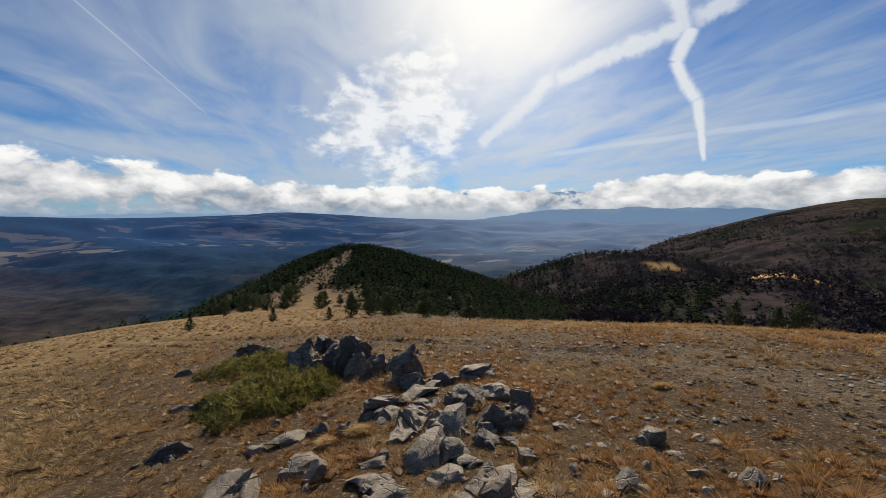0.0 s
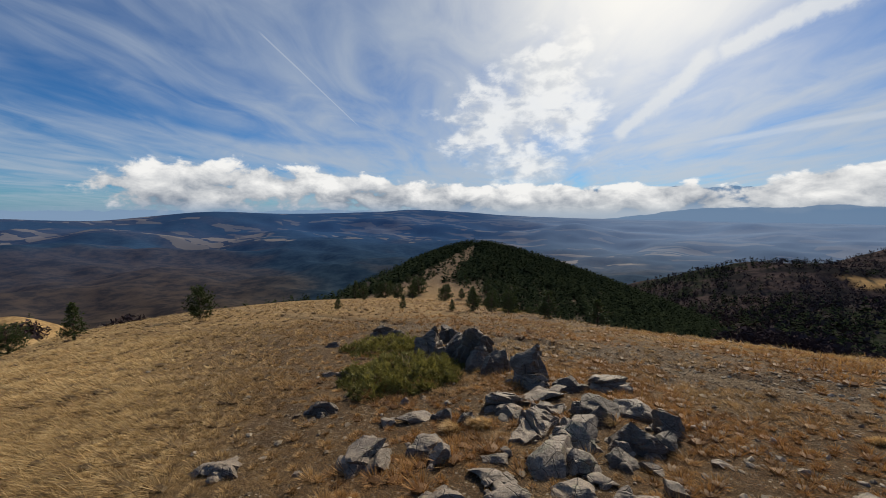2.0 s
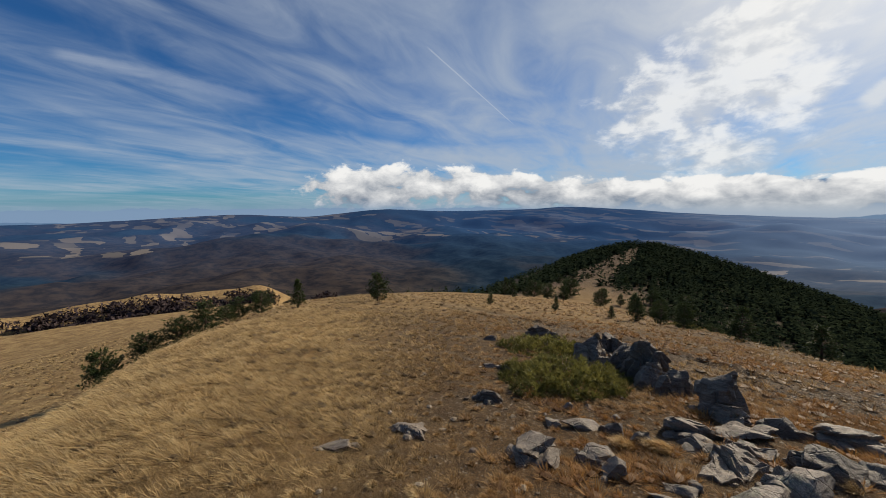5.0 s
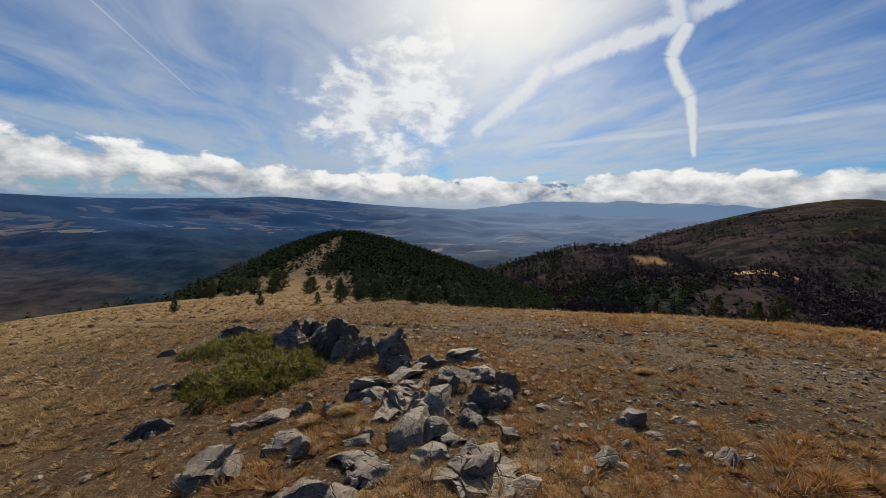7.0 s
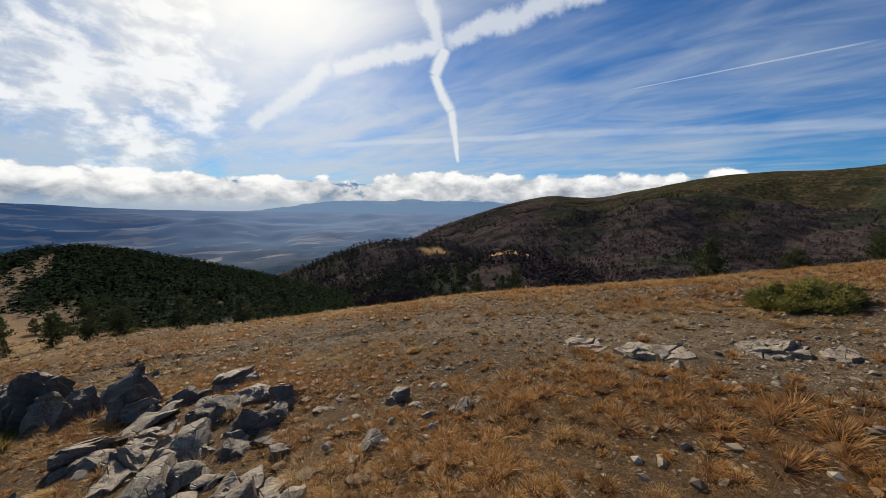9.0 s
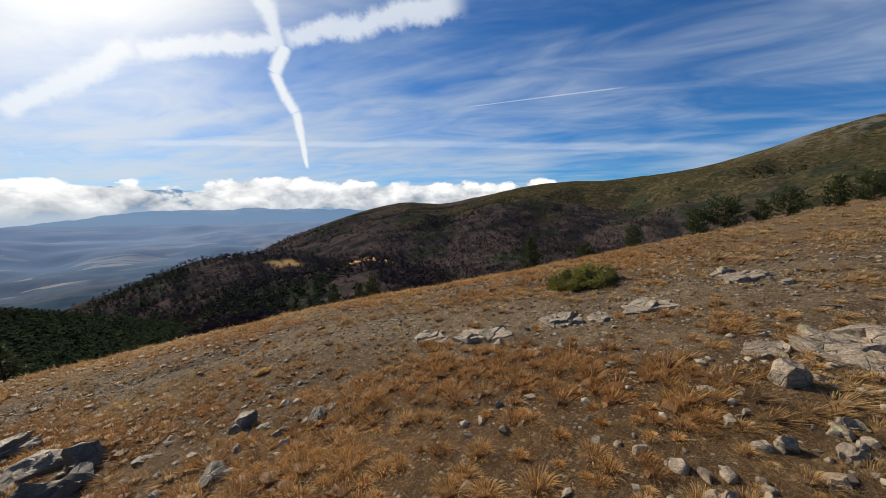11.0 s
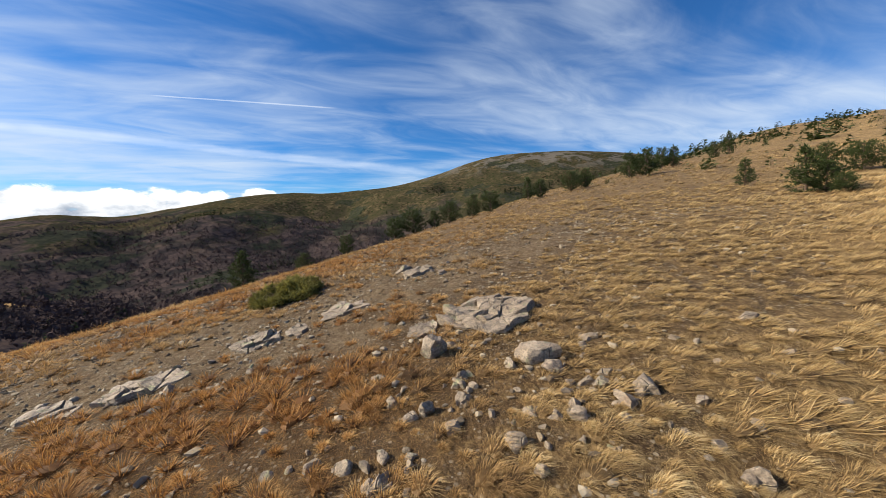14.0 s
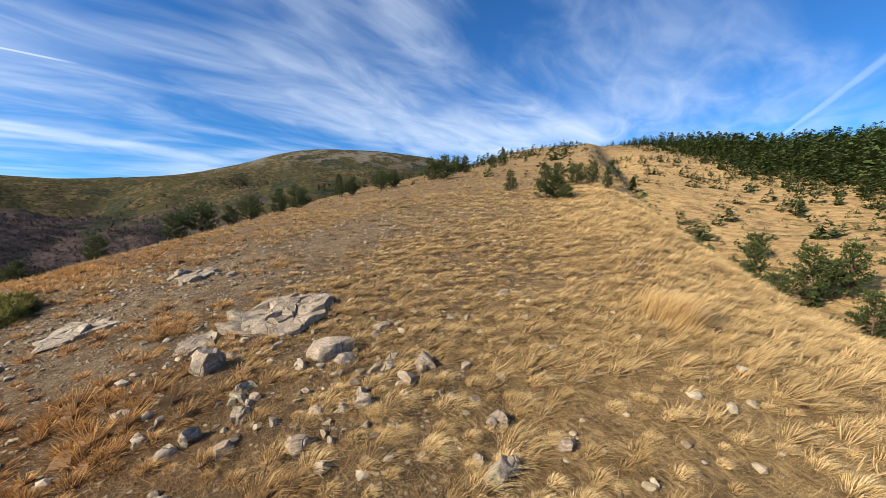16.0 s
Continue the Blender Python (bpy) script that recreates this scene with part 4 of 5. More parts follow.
rock(-1.93, 4.25, 0.22, 0.36, 0.112, 100, 0, 12, 54, 0.9, 0.36, SLAB)
rock(-3.22, 4.18, 0.36, 0.26, 0.24, 20, 0, 0, 52, 0.2, 0.3, DARK, DARK_SHADED_STONE)
rock(-4.1, 5.9, 0.42, 0.2, 0.128, 10, 0, 0, 55, 0.7, 0.3, FLAT)
rock(-4.4, 5.75, 0.26, 0.16, 0.112, 30, 0, 0, 155, 0.7, 0.3, FLAT)
rock(-6.27, 8.2, 0.32, 0.28, 0.208, 40, 0, 0, 56, 0.2, 0.28, "dark rounded stone lying in golden grass", DARK_SHADED_STONE)
rock(-3.2, 2.7, 0.4, 0.26, 0.144, 15, 0, 0, 57, 0.6, 0.26, FLAT)
rock(-3.4, 1.9, 0.36, 0.24, 0.144, 35, 0, 0, 58, 0.5, 0.26, FLAT)
rock(1.85, 3.7, 0.22, 0.18, 0.176, 30, 0, 0, 59, 0.2, 0.28, FLAT)
rock(1.3, 3, 0.22, 0.18, 0.192, 80, 0, 0, 60, 0.2, 0.3, DARK, DARK_SHADED_STONE)
rock(2.2, 3, 0.2, 0.16, 0.144, 80, 0, 0, 64, 0.2, 0.3, DARK, DARK_SHADED_STONE)

LICHEN = "pale lichened bedrock, cracked and weathered, bare in turf"
outcrop(4.62, -1.08, 1.0, 0.95, 0.085, -30, 15, 61, LICHEN, PALE_STONE, -2, 0.008)
outcrop(4.5, -0.36, 0.36, 0.34, 0.10, 20, 4, 161, LICHEN, PALE_STONE, 0)
rock(3.84, -0.45, 0.216, 0.18, 0.288, 60, 8, 0, 62, 0.0, 0.34, "upright pale stone spike in front of bedrock", PALE_STONE)
rock(3.5, -1.28, 0.30, 0.24, 0.15, 40, 0, 0, 63, 0.3, 0.32, LICHEN, PALE_STONE)
rock(3.28, -1.33, 0.135, 0.108, 0.1008, 80, 0, 0, 163, 0.3, 0.3, LICHEN, PALE_STONE)
broken_stones(3.12, -1.62, 0.14, 0.12, 9, 0.06, 0.18, 65)
broken_stones(2.5, -0.08, 0.13, 0.13, 18, 0.06, 0.18, 66)
broken_stones(2.62, -1.5, 0.16, 0.2, 9, 0.05, 0.13, 85)
broken_stones(2.72, 0.45, 0.08, 0.08, 5, 0.06, 0.13, 187)
broken_stones(3.15, -0.4, 0.2, 0.2, 7, 0.06, 0.14, 86)
broken_stones(5.2, 1.6, 0.4, 0.3, 14, 0.08, 0.2, 87)
broken_stones(4.5, 2.6, 0.4, 0.3, 12, 0.07, 0.2, 88)
broken_stones(7.6, -0.3, 0.5, 0.4, 9, 0.1, 0.24, 89)
broken_stones(1.5, 3.0, 0.45, 0.3, 12, 0.06, 0.16, 90, STONE)
outcrop(5.9, 0.72, 0.62, 0.7, 0.05, 20, 7, 70, "low pale bedrock worn flat by the track", PALE_STONE)
outcrop(5.3, 1.75, 0.62, 0.62, 0.07, 60, 9, 67, "low broken bedrock beside the gravel track", PALE_STONE)
outcrop(5.4, 1.25, 0.3, 0.3, 0.05, 10, 4, 167, "low broken bedrock beside the gravel track", PALE_STONE)
outcrop(4.5, 2.6, 0.8, 0.4, 0.06, 100, 9, 68, "low broken bedrock beside the gravel track", PALE_STONE)
outcrop(4.35, 3.35, 0.6, 0.36, 0.06, 80, 7, 69, "low broken bedrock beside the gravel track", PALE_STONE)
outcrop(7.35, -0.35, 0.5, 0.55, 0.07, 20, 5, 71, "low pale bedrock worn flat by the track", PALE_STONE)
rock(7.9, -0.1, 0.324, 0.27, 0.1872, 10, 0, 0, 72, 0.4, 0.28, LICHEN, PALE_STONE)
rock(2.56, -0.83, 0.117, 0.099, 0.0936, 40, 0, 0, 73, 0.4, 0.34, "pale rounded stone in short dry grass", PALE_STONE)
rock(2.34, -0.92, 0.063, 0.054, 0.072, 40, 0, 0, 173, 0.2, 0.34, "small pale stone in dry grass", PALE_STONE)
rock(2.84, -1.8, 0.18, 0.135, 0.1296, 10, 0, 0, 74, 0.2, 0.3, LICHEN, PALE_STONE)
rock(2.72, -1.6, 0.18, 0.117, 0.1008, 160, 0, 0, 75, 0.5, 0.3, LICHEN, PALE_STONE)
rock(2.67, -1.26, 0.108, 0.09, 0.1008, 60, 0, 0, 76, 0.2, 0.3, LICHEN, PALE_STONE)
rock(2.7, -1.14, 0.072, 0.054, 0.0864, 60, 0, 20, 176, 0.1, 0.3, LICHEN, PALE_STONE)
rock(3.06, -0.36, 0.117, 0.099, 0.144, 120, 0, 0, 77, 0.2, 0.34, "greenish lichened stone in dry grass", PALE_STONE)
rock(3.4, -0.64, 0.117, 0.099, 0.0864, 20, 0, 0, 78, 0.2, 0.34, "pale stone above a rust-stained one", PALE_STONE)
rock(3.3, -0.62, 0.126, 0.09, 0.072, 20, 0, 0, 178, 0.2, 0.32, "rust-stained stone among small pale stones", PALE_STONE)
rock(3.11, -0.6, 0.099, 0.081, 0.0864, 20, 0, 0, 79, 0.2, 0.3, "small pale stone in dry grass", STONE)
rock(3.21, -0.11, 0.09, 0.072, 0.0936, 20, 0, 0, 179, 0.2, 0.3, "small pale stone in dry grass", PALE_STONE)
rock(1.78, -1.6, 0.198, 0.09, 0.1152, 110, 0, 30, 80, 0.6, 0.38, "pale slab of stone tilted in dry grass", PALE_STONE)
rock(1.75, -2, 0.099, 0.072, 0.0864, 60, 0, 0, 81, 0.3, 0.3, "small pale stone in dry grass", PALE_STONE)
rock(2.1, -1.85, 0.126, 0.09, 0.1152, 60, 0, 20, 82, 0.1, 0.3, "pointed pale stone in dry grass", PALE_STONE)
rock(3.55, -3.2, 0.144, 0.108, 0.0864, 60, 0, 0, 83, 0.3, 0.3, "small pale stone in dry grass", PALE_STONE)
rock(3.7, -1.82, 0.162, 0.108, 0.072, 60, 0, 0, 84, 0.4, 0.32, "small pale stone in dry grass", PALE_STONE)


# ---- loose stones ----
def scatter_stones():
    rng = np.random.RandomState(7)
    kinds = []
    for k in range(10):
        v, f = rock_shape(1.0, rng.uniform(0.6, 0.9), rng.uniform(0.45, 0.8), 300 + k, 2, 14, rng.choice([0, 0.5]))
        me = mesh_object("loose_stone", v, f, [LOOSE_STONE], False)
        kinds.append(me.data)
        bpy.data.objects.remove(me)
    spots = [(-0.5, 4.6, 2.4, 40), (2.9, -0.9, 1.3, 60), (5.2, 1.8, 2.0, 40), (4.5, -0.2, 1.6, 25), (3.2, -2.2, 1.0, 15), (2.2, 4.2, 2.2, 55), (1.6, 3.2, 1.2, 45), (7.5, -1.0, 2.5, 15)]
    for cx, cy, spread, count in spots:
        for _ in range(count):
            x, y = rng.normal(cx, spread * 0.55), rng.normal(cy, spread * 0.55)
            if math.hypot(x, y) < 1.3:
                continue
            s = 0.03 + 0.10 * rng.uniform() ** 2.6
            ob = new("loose_stone", kinds[rng.randint(10)])
            ob.matrix_world = lay(x, y, rng.uniform(0, 360), rng.uniform(-25, 25), rng.uniform(-25, 25)) @ Matrix.Translation((0, 0, s * 0.08)) @ Matrix.Scale(s, 4)
            tagged(ob, "small loose grey stone lying on the stony turf", "stone", "loose stones on the turf")


scatter_stones()


def chips(name, count, place, lo, hi, mat, seed, label):
    """Countless small stones, one mesh."""
    rng = np.random.RandomState(seed)
    v0, f0 = BALLS[1]
    x, y = place(rng, count)
    n = len(x)
    s = lo + (hi - lo) * rng.uniform(size=n) ** 3
    z = height(x, y)
    jit = rng.uniform(0.6, 1.25, (n, len(v0), 1))
    v = v0[None] * jit * np.stack([s, s * rng.uniform(0.5, 1, n), s * rng.uniform(0.35, 0.7, n)], -1)[:, None, :]
    a = rng.uniform(0, 6.28, n)
    ca, sa = np.cos(a)[:, None], np.sin(a)[:, None]
    v = np.stack([v[..., 0] * ca - v[..., 1] * sa, v[..., 0] * sa + v[..., 1] * ca, v[..., 2]], -1)
    v = v + np.stack([x, y, z + s * 0.2], -1)[:, None, :]
    f = (f0[None] + (np.arange(n) * len(v0))[:, None, None]).reshape(-1, 3)
    ob = mesh_object(name, v.reshape(-1, 3), f, [mat], False)
    return tagged(ob, label, "gravel", kind="stuff")


def chip_material():
    mat, n, b = material("stone_chips")
    i = n.node("ShaderNodeNewGeometry").outputs["Random Per Island"]
    p = n.node("ShaderNodeTexCoord").outputs["Object"]
    c = n.ramp(i, [(0.0, (0.14, 0.10, 0.062)), (0.45, (0.29, 0.225, 0.15)), (0.75, (0.42, 0.35, 0.25)), (1.0, (0.50, 0.44, 0.34))])
    n.put(b.inputs["Base Color"], n.mix(n.noise(p, 60.0, 3, 0.6), c, n.mix(0.5, c, (0.05, 0.045, 0.035))))
    return mat


CHIPS = chip_material()


def on_the_track(rng, n):
    k = rng.randint(3, len(TRACK) - 6, n)
    t = rng.uniform(size=n)
    tr = np.array(TRACK, float)
    c = tr[k] + (tr[k + 1] - tr[k]) * t[:, None]
    x, y = (c + rng.normal(0, 0.95, (n, 2))).T
    return x, y


def about(rng, n):
    r = 1.3 + 10.5 * np.sqrt(rng.uniform(size=n))
    a = rng.uniform(radians(-190), radians(75), n)
    x, y = -np.sin(a) * r, np.cos(a) * r
    keep = rng.uniform(size=n) < (0.25 + 0.75 * (x > 1)) * (1 - lush_mask(x, y)) * smooth(fbm(x * 0.8, y * 0.8, 2, 91), 0.28, 0.6)
    return x[keep], y[keep]


chips("track_gravel", 9500, on_the_track, 0.006, 0.030, CHIPS, 5, "grey-brown gravel worn bare on a hill track")
chips("scattered_gravel", 24000, about, 0.008, 0.052, CHIPS, 6, "small grey stones strewn through short dry grass")


# ---- grass ----
def blades(name, x, y, tall, wide, count, tone, rng, droop=0.6, thick=0.006, lean_to=(0.3, -0.25), label="", segs=2, warm=None, vary=0.10):
    """Tufts of dry grass at x, y: per tuft its height, spread and tone; one mesh."""
    n = len(x)
    a = rng.uniform(0, 2 * math.pi, (n, count))
    d_ = np.sqrt(rng.uniform(size=(n, count)))
    rx, ry = np.cos(a) * d_ * wide[:, None] * 0.35, np.sin(a) * d_ * wide[:, None] * 0.35
    bx, by = x[:, None] + rx, y[:, None] + ry
    bz = height(bx.ravel(), by.ravel()).reshape(n, count) - 0.01
    h = tall[:, None] * rng.uniform(0.6, 1.1, (n, count)) * (1 - 0.45 * d_**2)
    out = d_ * droop * rng.uniform(0.5, 1.3, (n, count))
    ox = np.cos(a) * out * wide[:, None] + lean_to[0] * h * rng.uniform(0.3, 1.2, (n, count))
    oy = np.sin(a) * out * wide[:, None] + lean_to[1] * h * rng.uniform(0.3, 1.2, (n, count))
    w = thick * rng.uniform(0.7, 1.4, (n, count))
    face = a + rng.normal(0, 0.9, (n, count)) + math.pi / 2
    wx, wy = np.cos(face) * w, np.sin(face) * w
    hz = h * np.clip(1 - 0.25 * out, 0.4, 1)
    p = [np.stack([bx - wx, by - wy, bz], -1), np.stack([bx + wx, by + wy, bz], -1)]
    if segs == 2:
        mx, my, mz = bx + ox * 0.38, by + oy * 0.38, bz + hz * 0.68
        p += [np.stack([mx + wx * 0.75, my + wy * 0.75, mz], -1), np.stack([mx - wx * 0.75, my - wy * 0.75, mz], -1)]
    p += [np.stack([bx + ox, by + oy, bz + hz], -1)]
    v = np.stack(p, 2).reshape(-1, 3)
    k = len(p)
    i0 = np.arange(n * count)[:, None] * k
    f = np.concatenate([i0 + [0, 1, 2], i0 + [0, 2, 3], i0 + [3, 2, 4]]) if segs == 2 else i0 + [0, 1, 2]
    # Roots toned down in the colour to stand for shade between the blades.
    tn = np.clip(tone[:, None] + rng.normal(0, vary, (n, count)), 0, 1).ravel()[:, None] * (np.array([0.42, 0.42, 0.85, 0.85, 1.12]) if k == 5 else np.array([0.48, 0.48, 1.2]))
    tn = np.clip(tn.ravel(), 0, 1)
    warm = np.full(n, 0.4) if warm is None else warm
    wm = np.repeat(warm, count * k)
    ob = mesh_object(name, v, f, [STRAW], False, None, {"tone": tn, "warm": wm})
    return tagged(ob, label, "grass", kind="stuff")


def sow(rng, n, r0, r1, a0=-192.0, a1=104.0, power=0.5):
    r = r0 + (r1 - r0) * rng.uniform(size=n) ** (1 / (1 + power))
    a = np.radians(rng.uniform(a0, a1, n))
    return -np.sin(a) * r, np.cos(a) * r


ROCK_SPOTS = [(o.matrix_world.translation.x, o.matrix_world.translation.y, max(o.dimensions) * 0.36) for o in scene.objects if o.name.startswith("rock") and o.type == "MESH"]


def off_rocks(x, y):
    free = np.ones(len(x), bool)
    for px, py, pr in ROCK_SPOTS:
        free &= np.hypot(x - px, y - py) > pr
    for px, py, l, w, turn in OUTCROPS:
        c, q = math.cos(turn), math.sin(turn)
        u, v = (x - px) * c + (y - py) * q, (y - py) * c - (x - px) * q
        free &= (u / (l * 0.46)) ** 2 + (v / (w * 0.46)) ** 2 > 1
    return free


def russet_mask(x, y):
    az, r = np.degrees(np.arctan2(-x, y)), np.hypot(x, y)
    w = 0.75 * smooth(az, -118, -78) * smooth(az, 60, 20)
    return np.clip(w * (0.45 + 0.9 * smooth(fbm(x * 0.5, y * 0.5, 3, 83), 0.3, 0.6)) * (1 - 0.5 * smooth(r, 12, 22)), 0, 1)


def domes(name, x, y, wide, tall, count, tone, warm, rng, thick, lean, label, segs=1):
    """Round tussocks of dry grass: a matted heart, and blades that spring out of it; one mesh. Heart and roots carry
    painted shade.
    """
    n = len(x)
    gz = height(x, y)
    m_ = 9 if segs == 2 else 6
    ring = np.arange(m_) * 2 * math.pi / m_
    cv, ct = [], []
    # The heart is toned nearly black: shade inside the tuft, put into its colour.
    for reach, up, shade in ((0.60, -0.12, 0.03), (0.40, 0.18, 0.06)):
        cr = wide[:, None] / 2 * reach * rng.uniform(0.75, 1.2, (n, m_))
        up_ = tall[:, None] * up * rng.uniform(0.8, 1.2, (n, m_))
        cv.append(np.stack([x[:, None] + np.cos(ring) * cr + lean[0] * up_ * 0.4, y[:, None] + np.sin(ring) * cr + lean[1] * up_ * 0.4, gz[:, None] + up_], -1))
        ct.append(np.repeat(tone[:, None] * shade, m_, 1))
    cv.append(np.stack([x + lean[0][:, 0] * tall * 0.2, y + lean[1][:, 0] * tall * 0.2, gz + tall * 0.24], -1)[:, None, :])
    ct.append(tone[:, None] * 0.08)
    cv, ct = np.concatenate(cv, 1).reshape(-1, 3), np.concatenate(ct, 1).ravel()
    q = np.arange(m_)
    q1 = (q + 1) % m_
    cf = np.concatenate([np.stack([q, q1, q1 + m_], -1), np.stack([q, q1 + m_, q + m_], -1), np.stack([q + m_, q1 + m_, 0 * q + 2 * m_], -1)])
    cf = (cf[None] + (np.arange(n) * (2 * m_ + 1))[:, None, None]).reshape(-1, 3)
    a = rng.uniform(0, 2 * math.pi, (n, count))
    d_ = np.sqrt(rng.uniform(size=(n, count)))
    r0 = wide[:, None] * 0.5 * d_ * 0.72
    bx, by = x[:, None] + np.cos(a) * r0, y[:, None] + np.sin(a) * r0
    bz = gz[:, None] + tall[:, None] * (0.16 * (1 - d_**2) - 0.03)
    ln = tall[:, None] * rng.uniform(0.55, 1.1, (n, count))
    fan = 0.25 + 0.75 * d_
    ox = (np.cos(a) * fan + lean[0] * rng.uniform(0.5, 1.3, (n, count))) * ln
    oy = (np.sin(a) * fan + lean[1] * rng.uniform(0.5, 1.3, (n, count))) * ln
    oz = ln * (0.95 - 0.6 * d_**2) * rng.uniform(0.6, 1.1, (n, count))
    w = thick * rng.uniform(0.7, 1.4, (n, count))
    face = a + rng.normal(0, 0.7, (n, count)) + math.pi / 2
    wx, wy = np.cos(face) * w, np.sin(face) * w
    p = [np.stack([bx - wx, by - wy, bz], -1), np.stack([bx + wx, by + wy, bz], -1)]
    # Tone from root to tip; the dark root is painted shade.
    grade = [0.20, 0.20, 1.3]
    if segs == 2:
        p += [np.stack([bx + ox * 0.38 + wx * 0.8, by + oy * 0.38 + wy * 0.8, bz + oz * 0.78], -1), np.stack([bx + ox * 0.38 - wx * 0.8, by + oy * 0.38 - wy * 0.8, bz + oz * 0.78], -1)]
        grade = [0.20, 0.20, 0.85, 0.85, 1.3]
    p += [np.stack([bx + ox, by + oy, bz + oz], -1)]
    k = len(p)
    v = np.stack(p, 2).reshape(-1, 3)
    i0 = np.arange(n * count)[:, None] * k
    f = np.concatenate([i0 + [0, 1, 2], i0 + [0, 2, 3], i0 + [3, 2, 4]]) if segs == 2 else i0 + [0, 1, 2]
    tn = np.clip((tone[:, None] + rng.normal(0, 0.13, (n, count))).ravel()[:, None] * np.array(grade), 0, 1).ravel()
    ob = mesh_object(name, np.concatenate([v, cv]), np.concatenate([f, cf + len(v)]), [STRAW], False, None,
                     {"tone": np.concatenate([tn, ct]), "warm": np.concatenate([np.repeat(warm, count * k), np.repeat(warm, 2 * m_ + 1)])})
    return tagged(ob, label, "grass", kind="stuff")


def grow():
    rng = np.random.RandomState(21)

    def tufts(name, gap, r0, r1, count, thick, label, segs=1, big=1.0):
        m_ = int(r1 / gap) + 1
        gx, gy = np.meshgrid(np.arange(-m_, m_ + 1) * gap, np.arange(-m_, m_ + 1) * gap)
        x = (gx + 0.5 * gap * (np.arange(2 * m_ + 1) % 2)[:, None]).ravel() + rng.normal(0, 0.27 * gap, gx.size)
        y = gy.ravel() + rng.normal(0, 0.27 * gap, gx.size)
        r, az = np.hypot(x, y), np.degrees(np.arctan2(-x, y))
        az = np.where(az > 104, az - 360, az)
        keep = (r > r0) & (r < r1) & (az > -192)
        x, y, az = x[keep], y[keep], az[keep]
        lush, track = lush_mask(x, y), track_mask(x, y)
        pale = smooth(az, -75, -130)
        clump = smooth(fbm(x * 0.8, y * 0.8, 3, 77), 0.34, 0.56)
        keep = (rng.uniform(size=len(x)) < (0.42 + 0.55 * np.maximum(clump, np.maximum(lush, 0.5 * pale))) * (1 - 0.8 * track)) & off_rocks(x, y)
        x, y, lush, pale, clump = x[keep], y[keep], lush[keep], pale[keep], clump[keep]
        n = len(x)
        warm = russet_mask(x, y)
        comb = np.maximum(pale, lush)
        size = (0.36 + 0.8 * rng.uniform(size=n) ** 1.8) * (0.75 + 0.4 * clump) * big
        wide = (0.25 - 0.03 * pale + 0.03 * warm + 0.03 * lush) * size
        tall = (0.112 - 0.025 * pale + 0.03 * lush + 0.012 * warm) * size * rng.uniform(0.8, 1.2, n)
        tone = np.clip(0.60 + 0.10 * pale + 0.5 * (fbm(x * 0.6, y * 0.6, 3, 79) - 0.5) + 0.18 * lush + 0.05 * warm + rng.normal(0, 0.2, n), 0.12, 1)
        lean = (-0.10 - 0.45 * comb[:, None], -0.16 - 0.75 * comb[:, None])
        domes(name, x, y, wide, tall, count, tone, warm, rng, thick, lean, label, segs)

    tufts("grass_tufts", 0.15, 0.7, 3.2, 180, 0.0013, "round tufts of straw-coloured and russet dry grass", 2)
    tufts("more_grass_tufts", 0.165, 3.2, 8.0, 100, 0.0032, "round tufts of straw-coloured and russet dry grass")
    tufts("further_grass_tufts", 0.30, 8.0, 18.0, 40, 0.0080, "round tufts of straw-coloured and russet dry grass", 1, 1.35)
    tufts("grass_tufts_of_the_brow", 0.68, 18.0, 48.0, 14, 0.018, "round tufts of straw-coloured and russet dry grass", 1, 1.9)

    # fine thatch between them
    def thatch(name, n, r0, r1, count, thick):
        x, y = sow(rng, n, r0, r1, power=0.9)
        keep = (rng.uniform(size=n) < 1 - 0.8 * track_mask(x, y)) & off_rocks(x, y)
        x, y = x[keep], y[keep]
        m_ = len(x)
        pale = smooth(np.degrees(np.arctan2(-x, y)), -75, -130)
        tone = np.clip(0.22 + 0.28 * pale + 0.18 * lush_mask(x, y) + 0.8 * (fbm(x * 1.3, y * 1.3, 3, 80) - 0.5) + rng.normal(0, 0.12, m_), 0.05, 1)
        blades(name, x, y, rng.uniform(0.02, 0.065, m_) * (1 + lush_mask(x, y)), rng.uniform(0.18, 0.34, m_), count, tone, rng, 0.75, thick, (-0.35, -0.6),
               "thin matted dead grass on stony soil", 1, 0.85 * russet_mask(x, y), 0.22)

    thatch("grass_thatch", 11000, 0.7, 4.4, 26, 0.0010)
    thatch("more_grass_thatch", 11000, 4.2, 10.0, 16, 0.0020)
    # long grass of the banks, combed by the wind
    x, y = sow(rng, 60000, 1.4, 17.0, -192, 104, 0.6)
    keep = rng.uniform(size=len(x)) < smooth(lush_mask(x, y), 0.25, 0.9) * (0.2 + 0.5 * smooth(fbm(x * 0.9, y * 0.9, 3, 85), 0.35, 0.55))
    x, y = x[keep], y[keep]
    r = np.hypot(x, y)
    tone = np.clip(0.74 + 0.7 * (fbm(x * 0.7, y * 0.7, 3, 86) - 0.5) + rng.normal(0, 0.15, len(x)), 0.1, 1)
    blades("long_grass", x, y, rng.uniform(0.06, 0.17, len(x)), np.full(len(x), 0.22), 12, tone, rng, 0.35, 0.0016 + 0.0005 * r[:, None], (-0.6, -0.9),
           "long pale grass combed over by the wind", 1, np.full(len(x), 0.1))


grow()


